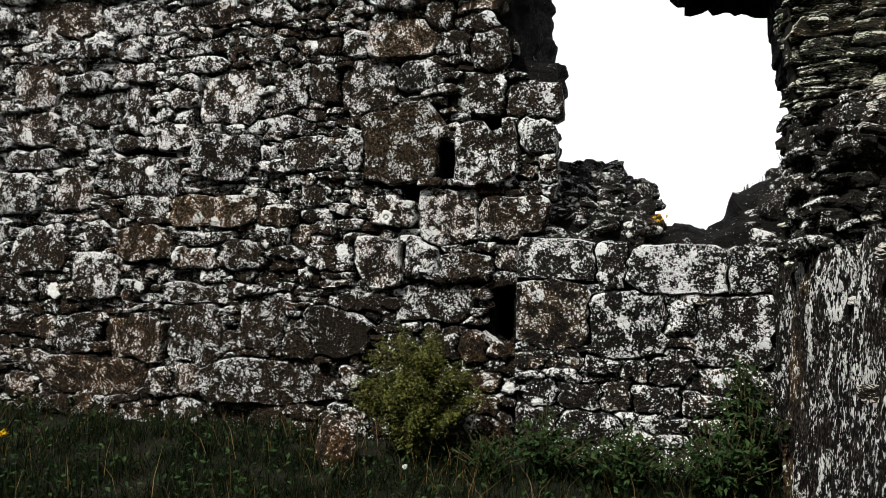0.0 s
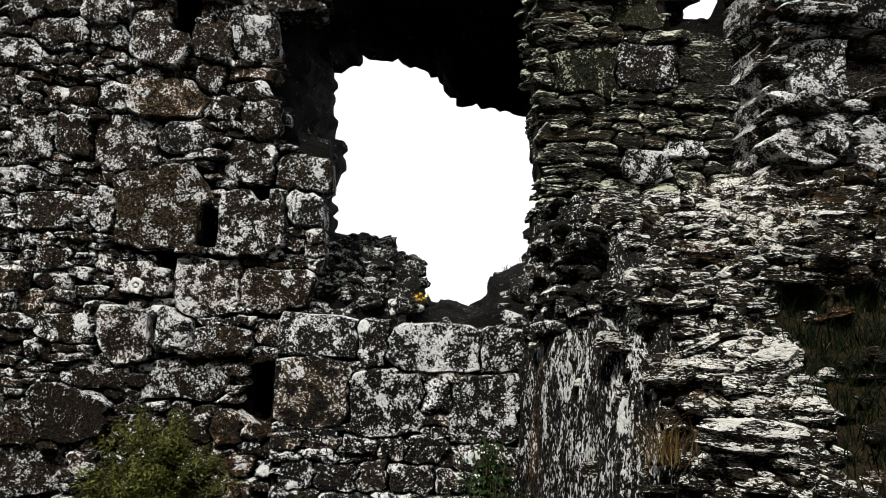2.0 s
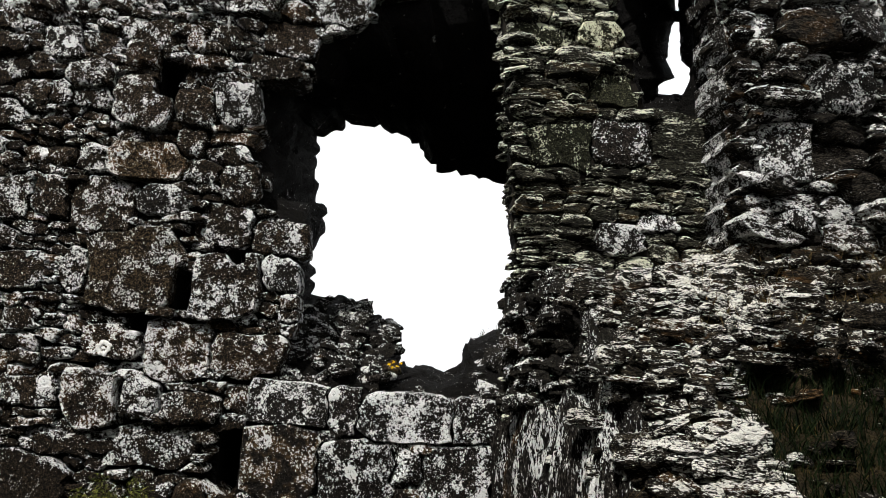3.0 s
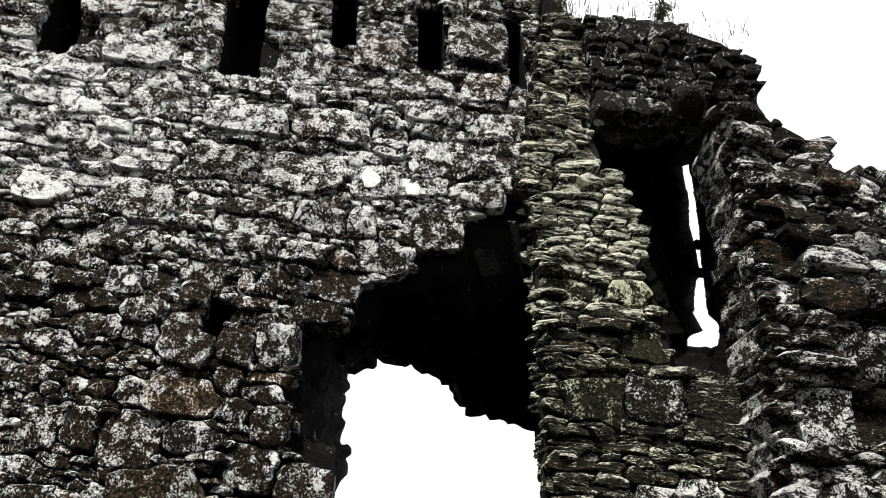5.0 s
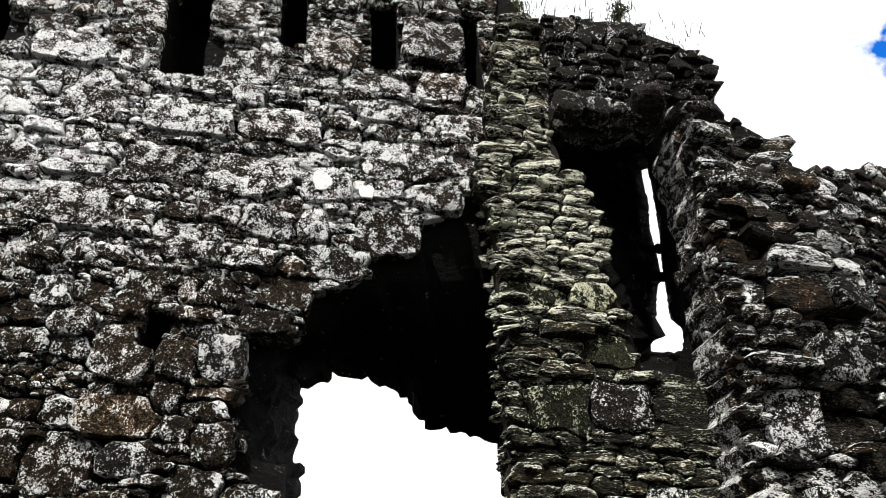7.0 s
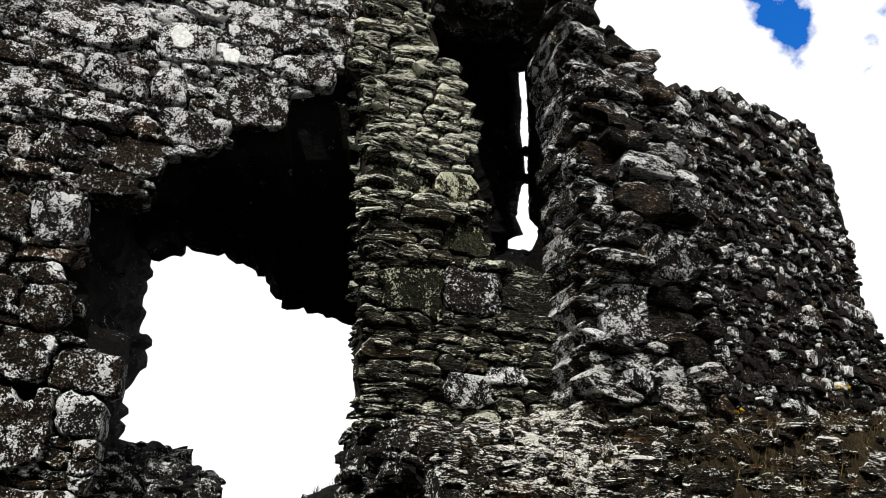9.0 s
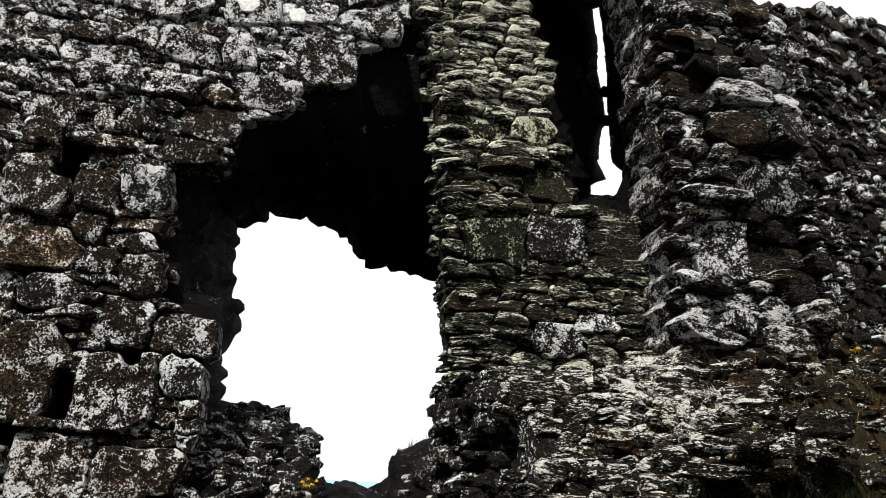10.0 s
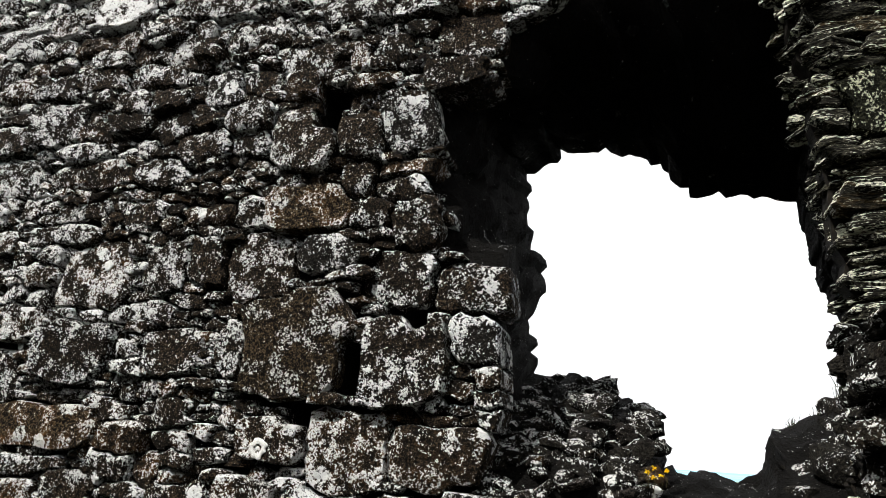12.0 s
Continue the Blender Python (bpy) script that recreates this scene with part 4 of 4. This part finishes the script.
for k in range(300):
    ob = part("slab", slab_meshes[k % 40], bank)
    ob.matrix_local = slab_pose(brng)
lv, lf = [], []
for k in range(2300):
    m = slab_pose(brng)
    me = slab_meshes[brng.randrange(40)]
    b0 = len(lv)
    m = m @ Matrix.Scale(brng.uniform(0.25, 0.75), 4)
    lv.extend(tuple(m @ v.co) for v in me.vertices)
    lf.extend(tuple(b0 + i for i in p.vertices) for p in me.polygons)
part("small_slabs", mesh_of("small_slabs", lv, lf, M_RUBBLE, smooth=False), bank, "smaller broken slabs and chips", "stuff")
lv, lf = [], []
for k in range(520):
    y = brng.uniform(1.9, 3.45)
    x = bank_left(y) + brng.uniform(-0.12, 0.55)
    z = brng.uniform(0.1, bank_height(x, y) + 0.03) if x < bank_left(y) + 0.1 else bank_height(x, y) + brng.uniform(-0.03, 0.03)
    m = pose(x, y, z, brng.gauss(0, 14), brng.gauss(0, 14), brng.uniform(0, 360)) @ Matrix.Scale(brng.uniform(0.3, 0.8), 4)
    me = slab_meshes[brng.randrange(40)]
    b0 = len(lv)
    lv.extend(tuple(m @ v.co) for v in me.vertices)
    lf.extend(tuple(b0 + i for i in p.vertices) for p in me.polygons)
part("flank_slabs", mesh_of("flank_slabs", lv, lf, M_RUBBLE, smooth=False), bank, "pale broken slabs on the bank's flank", "stuff")
lv, lf = [], []
for k in range(340):
    y = brng.uniform(3.3, 4.0)
    x = bank_left(y) + brng.uniform(-0.12, 0.12)
    z = brng.uniform(1.4, bank_height(bank_left(y) + 0.1, y) + 0.03)
    m = pose(x, y, z, brng.gauss(0, 12), brng.gauss(0, 12), brng.uniform(0, 360)) @ Matrix.Scale(brng.uniform(0.4, 0.9), 4)
    me = slab_meshes[brng.randrange(40)]
    b0 = len(lv)
    lv.extend(tuple(m @ v.co) for v in me.vertices)
    lf.extend(tuple(b0 + i for i in p.vertices) for p in me.polygons)
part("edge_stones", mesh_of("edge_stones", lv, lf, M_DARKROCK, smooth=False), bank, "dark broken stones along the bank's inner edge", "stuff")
for x, y, z, sx, sy, sz, rz in ((3.58, 2.66, 1.80, 0.30, 0.16, 0.03, 12), (3.92, 2.62, 2.1, 0.16, 0.12, 0.05, -20), (4.05, 2.6, 1.93, 0.10, 0.08, 0.06, 30), (3.28, 2.55, 1.30, 0.19, 0.12, 0.06, -8),
                               (3.40, 2.40, 1.02, 0.34, 0.2, 0.07, 10), (3.8, 2.3, 0.85, 0.3, 0.2, 0.08, -14), (4.3, 2.62, 2.05, 0.15, 0.12, 0.07, 0), (3.2, 2.9, 1.62, 0.16, 0.13, 0.06, 22),
                               (3.05, 3.25, 1.85, 0.18, 0.14, 0.08, 5), (2.85, 3.85, 2.18, 0.17, 0.12, 0.06, 0)):
    ob = part("slab", plate(brng, sx, sy, sz, M_RUBBLE), bank)
    ob.matrix_local = pose(x, y, z, 6, 0, rz)

# slab ends that stand out of the pier's broken edge
trng = random.Random(58)
PIER_EDGE = [(2.60, 2.05), (2.59, 2.39), (2.55, 3.0), (2.52, 3.5), (2.47, 3.94), (2.40, 4.6), (2.31, 5.0)]
z = 2.15
while z < 5.05:
    x = float(np.interp(z, [p[1] for p in PIER_EDGE], [p[0] for p in PIER_EDGE]))
    t = trng.uniform(0.016, 0.040)
    for y in (3.96, 4.16):
        rx = trng.uniform(0.12, 0.20)
        ob = part("slab", plate(trng, rx, trng.uniform(0.09, 0.15), t, M_SLATE), pier)
        ob.matrix_local = pose(x + rx * 0.92 - trng.uniform(0.0, 0.075 if z > 3.2 else 0.04), y + trng.uniform(-0.05, 0.05), z, trng.gauss(0, 4), trng.gauss(-3, 5), trng.uniform(-25, 25))
    z += 2.2 * t + trng.uniform(0.0, 0.05)

# upright schist stub at the bank's near end
def stub(x0, y0, x1, y1, top, name, mat, thick=0.45):
    """A broken upright slab of schist: a wall end with deep vertical grain."""
    n, k = 36, 60
    d = Vector((x1 - x0, y1 - y0, 0))
    nrm = Vector((d.y, -d.x, 0)).normalized()
    verts, faces = [], []
    for j in range(k + 1):
        for i in range(n + 1):
            u = i / n
            t = top + 0.10 * noise.noise((u * 5, 3, top)) + 0.05 * noise.noise((u * 14, 3, 1)) - 0.10 * u * u
            z = -0.3 + (t + 0.3) * j / k
            g = 0.08 * noise.noise((u * 2.2, z * 1.1, 9 + top * 7)) + 0.05 * noise.noise((u * 6, z * 2.2, 5 + top * 3)) + 0.030 * noise.noise((u * 15, z * 3, 2)) + 0.016 * noise.noise((u * 34, z * 7, 8))
            edge = 0.13 * (abs(2 * u - 1) ** 5) + 0.06 * (j / k) ** 8
            p = Vector((x0, y0, 0)) + d * u + nrm * (g - edge - 0.05 * z)
            verts.append((p.x, p.y, z))
    m = len(verts)
    for j in range(k + 1):
        for i in range(n + 1):
            v = Vector(verts[j * (n + 1) + i])
            verts.append(tuple(v - nrm * thick + Vector((0, 0, 0.04 * (j == k)))))
    w = n + 1
    for j in range(k):
        for i in range(n):
            a = j * w + i
            faces.append((a, a + 1, a + w + 1, a + w))
            faces.append((m + a + 1, m + a, m + a + w, m + a + w + 1))
        faces.append((j * w, (j + 1) * w, m + (j + 1) * w, m + j * w))
        faces.append((j * w + n, m + j * w + n, m + (j + 1) * w + n, (j + 1) * w + n))
    for i in range(n):
        a = k * w + i
        faces.append((a, a + 1, m + a + 1, m + a))
    return new(name, mesh_of(name, verts, faces, mat, smooth=False))


def upright(name, label, x0, y0, x1, y1, tops, mat, seed):
    r = random.Random(seed)
    root = tagged(new(name), label, "stone")
    root.location = (x0, y0, 0)
    d, n = Vector((x1 - x0, y1 - y0, 0)), len(tops)
    nrm = Vector((d.y, -d.x, 0)).normalized()
    for i, top in enumerate(tops):
        a, b = d * ((i - 0.12) / n), d * ((i + 1.12) / n)
        o = nrm * r.uniform(-0.04, 0.06)
        ob = stub(a.x + o.x, a.y + o.y, b.x + o.x, b.y + o.y, top, "slab", mat[i % len(mat)], r.uniform(0.3, 0.5))
        ob.parent = root


upright("wall_stub", "upright schist wall end with streaky vertical grain", 2.46, 3.92, 2.64, 3.02, (1.42, 1.52, 1.47, 1.55), (M_EDGE,), 3)
upright("wall_stub", "upright schist slabs with a white lichen patch", 2.62, 3.06, 2.98, 2.64, (1.54, 1.60), (M_EDGE, M_EDGEW), 4)

# stones that narrow the slit
for x, z, sx, sz in ((4.49, 5.79, 0.07, 0.045), (4.50, 5.43, 0.065, 0.03)):
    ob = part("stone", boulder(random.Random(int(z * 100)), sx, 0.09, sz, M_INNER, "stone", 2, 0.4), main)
    ob.matrix_local = pose(x, 5.54, z, 0, 6, 10)

# stones on the sill slope
srng = random.Random(21)
for k in range(380):
    x, u = srng.uniform(0.98, 2.75), srng.random() ** 1.5
    if 1.80 < x < 2.46 and u > 0.55:
        continue
    back = 2.20 if x < 1.5 else (2.03 if x < 1.78 else (1.50 if x < 2.44 else 1.88))
    z = 1.38 + (back - 1.40) * math.sqrt(u)
    # all but some front stones take the tone with the opening's shade in it
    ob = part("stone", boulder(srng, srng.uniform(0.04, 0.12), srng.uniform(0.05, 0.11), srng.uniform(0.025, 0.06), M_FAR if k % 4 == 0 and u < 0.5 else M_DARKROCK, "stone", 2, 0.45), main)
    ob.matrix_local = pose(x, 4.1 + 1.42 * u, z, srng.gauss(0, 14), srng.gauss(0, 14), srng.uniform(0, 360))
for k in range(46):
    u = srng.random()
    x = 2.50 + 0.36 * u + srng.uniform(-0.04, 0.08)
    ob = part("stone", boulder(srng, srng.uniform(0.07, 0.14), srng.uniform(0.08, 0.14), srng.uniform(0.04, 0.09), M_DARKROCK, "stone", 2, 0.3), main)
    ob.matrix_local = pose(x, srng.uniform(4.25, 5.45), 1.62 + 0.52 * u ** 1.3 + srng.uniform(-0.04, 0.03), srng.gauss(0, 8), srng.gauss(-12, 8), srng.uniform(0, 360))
tagged(new("fallen_stone", boulder(srng, 0.15, 0.13, 0.24, M_BLOCK, "fallen_stone", 3, 0.3)), "pointed brown stone half sunk in the grass", "stone").matrix_world = pose(-0.34, 3.45, 0.02, 5, 8, 20)


# ---------------------------------------------------------------- plants
def blades(name, count, place, hmin, hmax, width, mat, lean=0.5, seed=1):
    r = random.Random(seed)
    v, f = [], []
    for _ in range(count):
        x, y, z = place(r)
        h, a, b = r.uniform(hmin, hmax), r.uniform(0, 6.283), r.uniform(0, 6.283)
        bend = r.uniform(0.1, lean) * h
        w = width * r.uniform(0.6, 1.3)
        ca, sa, cb, sb = math.cos(a) * w, math.sin(a) * w, math.cos(b), math.sin(b)
        k = len(v)
        v += [(x - ca, y - sa, z), (x + ca, y + sa, z), (x - ca * 0.7 + cb * bend * 0.3, y - sa * 0.7 + sb * bend * 0.3, z + h * 0.55),
              (x + ca * 0.7 + cb * bend * 0.3, y + sa * 0.7 + sb * bend * 0.3, z + h * 0.55), (x + cb * bend, y + sb * bend, z + h * 0.95)]
        f += [(k, k + 1, k + 3, k + 2), (k + 2, k + 3, k + 4)]
    return mesh_of(name, v, f, mat)


def leaves(name, count, place, lmin, lmax, mat, seed=1, ratio=0.42, droop=0.3):
    r = random.Random(seed)
    v, f = [], []
    for _ in range(count):
        c = Vector(place(r))
        d = Vector((r.gauss(0, 1), r.gauss(0, 1), r.gauss(0, 0.6) - droop)).normalized()
        s = d.cross(Vector((r.gauss(0, 0.4), r.gauss(0, 0.4), 1))).normalized()
        ln = r.uniform(lmin, lmax)
        up = s.cross(d) * ln * 0.12
        k = len(v)
        v += [tuple(c), tuple(c + d * ln * 0.45 + s * ln * ratio * 0.5 + up), tuple(c + d * ln), tuple(c + d * ln * 0.45 - s * ln * ratio * 0.5 + up)]
        f += [(k, k + 1, k + 2), (k, k + 2, k + 3)]
    return mesh_of(name, v, f, mat, smooth=False)


def stems(name, lines, mat, radius=0.004):
    cu = bpy.data.curves.new(name, "CURVE")
    cu.dimensions, cu.bevel_depth, cu.bevel_resolution = "3D", radius, 1
    for pts in lines:
        sp = cu.splines.new("POLY")
        sp.points.add(len(pts) - 1)
        for q, p in zip(sp.points, pts):
            q.co = (*p, 1)
    cu.materials.append(mat)
    tmp = bpy.data.objects.new(name, cu)
    me = bpy.data.meshes.new_from_object(tmp)
    bpy.data.objects.remove(tmp)
    return me


def turf(r):
    for _ in range(6):
        x, y = r.uniform(-5.5, 2.5), 4.0 - r.random() ** 0.9 * 2.6
        if noise.noise((x * 2.6, y * 4.0, 8)) + 0.5 * noise.noise((x * 8, y * 9, 3)) > r.uniform(-0.45, 0.25):
            break
    return x, y, ground_height(x, y)


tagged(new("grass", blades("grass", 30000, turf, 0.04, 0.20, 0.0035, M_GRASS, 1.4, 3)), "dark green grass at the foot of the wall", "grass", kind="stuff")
tagged(new("weeds", leaves("weeds", 5200, lambda r: (lambda p: (p[0], p[1], p[2] + r.uniform(0.02, 0.16)))(turf(r)), 0.02, 0.06, M_NETTLE, 6, 0.5)), "low dark broad-leaved weeds in the grass", "weeds", kind="stuff")
tagged(new("dry_grass", blades("dry_grass", 1300, turf, 0.1, 0.36, 0.0022, M_DRY, 0.9, 4)), "dry straw-coloured stalks among the grass", "grass", kind="stuff")


def shrub(cx, cy, base, rx, ry, height, name, label, lmat, count, lmin, lmax, seed, category="shrub"):
    r = random.Random(seed)
    root = tagged(new(name), label, category)
    root.location = (cx, cy, base)
    tips, lines = [], []
    for _ in range(44):
        a, q = r.uniform(0, 6.283), math.sqrt(r.random())
        top = (math.cos(a) * rx * q, math.sin(a) * ry * q, height * (1 - 0.45 * q * q) * r.uniform(0.65, 1.05))
        pts = [(top[0] * 0.25 * t + top[0] * 0.75 * t * t + r.gauss(0, 0.008), top[1] * t + r.gauss(0, 0.008), top[2] * t) for t in (0, 0.25, 0.5, 0.75, 1)]
        lines.append(pts)
        tips.append(pts)
    for pts in lines:
        part("stem", stems("stem", [pts], M_STEM, 0.003), root)

    def place(rr):
        pts = rr.choice(tips)
        i = rr.choice((1, 1, 2, 2, 3, 3, 3))
        t = rr.random()
        p = Vector(pts[i]).lerp(Vector(pts[i + 1]), t)
        return (p.x + rr.gauss(0, 0.03), p.y + rr.gauss(0, 0.03), p.z + rr.gauss(0, 0.02))

    part("foliage", leaves("foliage", count, place, lmin, lmax, lmat, seed), root, "small leaves")
    return root


shrub(0.18, 3.60, -0.08, 0.46, 0.28, 0.98, "shrub", "olive-green feathery shrub growing against the wall", M_BUSH, 24000, 0.014, 0.036, 31)
shrub(1.05, 3.55, -0.10, 0.30, 0.22, 0.50, "nettle_clump", "dark green nettles at the foot of the parapet", M_NETTLE, 900, 0.03, 0.07, 32, "nettles")
shrub(1.55, 3.50, -0.10, 0.34, 0.24, 0.46, "nettle_clump", "dark green nettles at the foot of the parapet", M_NETTLE, 1000, 0.03, 0.07, 33, "nettles")
shrub(2.10, 3.45, -0.10, 0.32, 0.24, 0.58, "nettle_clump", "dark green nettles beside the schist stub", M_NETTLE, 1000, 0.03, 0.07, 34, "nettles")
shrub(2.28, 3.62, -0.10, 0.20, 0.18, 0.95, "nettle_clump", "tall dark nettles in the corner by the schist stub", M_NETTLE, 1300, 0.03, 0.07, 36, "nettles")
shrub(0.70, 3.45, -0.10, 0.26, 0.2, 0.34, "nettle_clump", "low dark weeds between shrub and parapet", M_NETTLE, 700, 0.02, 0.05, 35, "nettles")


def flowers(name, label, spots, stalk, size, seed):
    r = random.Random(seed)
    for x, y, z in spots:
        root = tagged(new(name), label, "flower", "yellow flowers")
        root.location = (x, y, z)
        part("stalk", stems("stalk", [[(0, 0, -stalk), (0.004, 0, -stalk / 2), (0, 0, 0)]], M_STEM, 0.0015), root)
        part("petals", leaves("petals", 16, lambda q: (0, 0, 0), size * 0.7, size, M_YELLOW, r.randint(0, 999), 0.6, 0.0), root, "yellow petals")


flowers("yellow_flower", "small yellow flower on a thin stalk in the grass", [(-3.02, 3.4, -0.13), (-2.96, 3.42, -0.19), (-2.78, 3.4, -0.17), (-3.05, 3.38, -0.08), (-2.99, 3.36, -0.21), (-3.08, 3.36, -0.16), (-2.74, 3.4, -0.14), (-3.02, 3.35, -0.05)], 0.12, 0.05, 8)
flowers("yellow_flower", "small yellow flower rooted on the broken sill", [(1.746, 4.08, 1.641), (1.776, 4.08, 1.658), (1.826, 4.08, 1.649), (1.77, 4.08, 1.619), (1.804, 4.08, 1.628)], 0.07, 0.018, 9)
flowers("yellow_flower", "small yellow flower on the rubble ledge", [(5.03, 3.2, 2.58), (5.09, 3.22, 2.6), (6.2, 3.4, 2.92), (6.26, 3.4, 2.93), (6.6, 3.8, 3.05)], 0.10, 0.024, 10)

clock = tagged(new("dandelion_clock"), "white dandelion seed head on a bare stalk", "flower")
clock.location = (0.25, 3.1, 0.07)
part("stalk", stems("stalk", [[(0, 0, -0.2), (0.01, 0, -0.1), (0, 0, 0)]], M_STEM, 0.002), clock)
part("seed_head", leaves("seed_head", 160, lambda q: (0, 0, 0), 0.014, 0.02, M_FLUFF, 5, 0.5, 0.0), clock, "white fluffy seeds")


def ledge(r):
    y = r.uniform(2.9, 3.6)
    x = 3.5 + r.random() * 4.0
    return x, y, bank_height(x, y)


tagged(new("ledge_grass", blades("ledge_grass", 1800, ledge, 0.05, 0.2, 0.0025, M_DRY, 1.3, 12)), "brown withered grass along the rubble ledge", "grass", kind="stuff")
tagged(new("tuft_grass", blades("tuft_grass", 150, lambda r: (3.0 + r.gauss(0, 0.07), 2.58 + r.gauss(0, 0.05), 0.85 + r.gauss(0, 0.03)), 0.1, 0.28, 0.0025, M_DRY, 1.2, 14)), "rusty dry tuft hanging on the rubble bank", "grass", kind="stuff")


def hollow(r):
    x, y = r.uniform(3.55, 5.2), r.uniform(1.9, 2.75)
    return x, y, bank_height(x, y)


tagged(new("hollow_grass", blades("hollow_grass", 5200, hollow, 0.05, 0.22, 0.0035, M_GRASS, 1.3, 17)), "dark green grass in the lower hollow of the bank", "grass", kind="stuff")


def crannies(r):
    y = r.uniform(2.2, 3.7)
    x = bank_left(y) + 0.15 + r.random() * 4.5
    return x, y, bank_height(x, y)


tagged(new("bank_moss", blades("bank_moss", 9000, crannies, 0.02, 0.075, 0.003, M_TUFT, 1.5, 18)), "olive-brown moss and short grass between the slabs", "moss", kind="stuff")


def coping(r):
    x = r.choice((r.uniform(1.2, 2.4), r.gauss(2.6, 0.1), r.uniform(2.7, 3.6), r.gauss(3.6, 0.05), r.uniform(3.6, 4.5)))
    z = 7.85 if x < 2.35 else (7.35 if x < 3.1 else 7.55 - 0.3 * abs(x - 3.5))
    return x, r.uniform(4.0, 4.5) if x < 2.4 else r.uniform(3.8, 4.4), z


tagged(new("wall_top_weeds", blades("wall_top_weeds", 700, coping, 0.05, 0.26, 0.005, M_TWIG, 0.9, 15)), "dark weeds sprouting along the broken wall top", "weeds", kind="stuff")
shrub(2.55, 4.15, 7.4, 0.12, 0.12, 0.55, "wall_top_plant", "spindly dark plant on the wall top", M_TWIG, 260, 0.02, 0.05, 41, "plant")
shrub(3.60, 3.95, 7.45, 0.12, 0.1, 0.32, "wall_top_plant", "spindly dark plant on the wall top", M_TWIG, 160, 0.02, 0.05, 42, "plant")


def sill_spot(r):
    x, z = r.choice(((2.60, 1.95), (2.76, 2.02), (2.90, 2.16), (2.92, 2.22)))
    return x + r.gauss(0, 0.025), 5.5 + r.gauss(0, 0.03), z - 0.02


tagged(new("sill_weeds", blades("sill_weeds", 120, sill_spot, 0.04, 0.13, 0.0025, M_TWIG, 0.8, 16)), "thin dark weeds on the broken back edge", "weeds", kind="stuff")
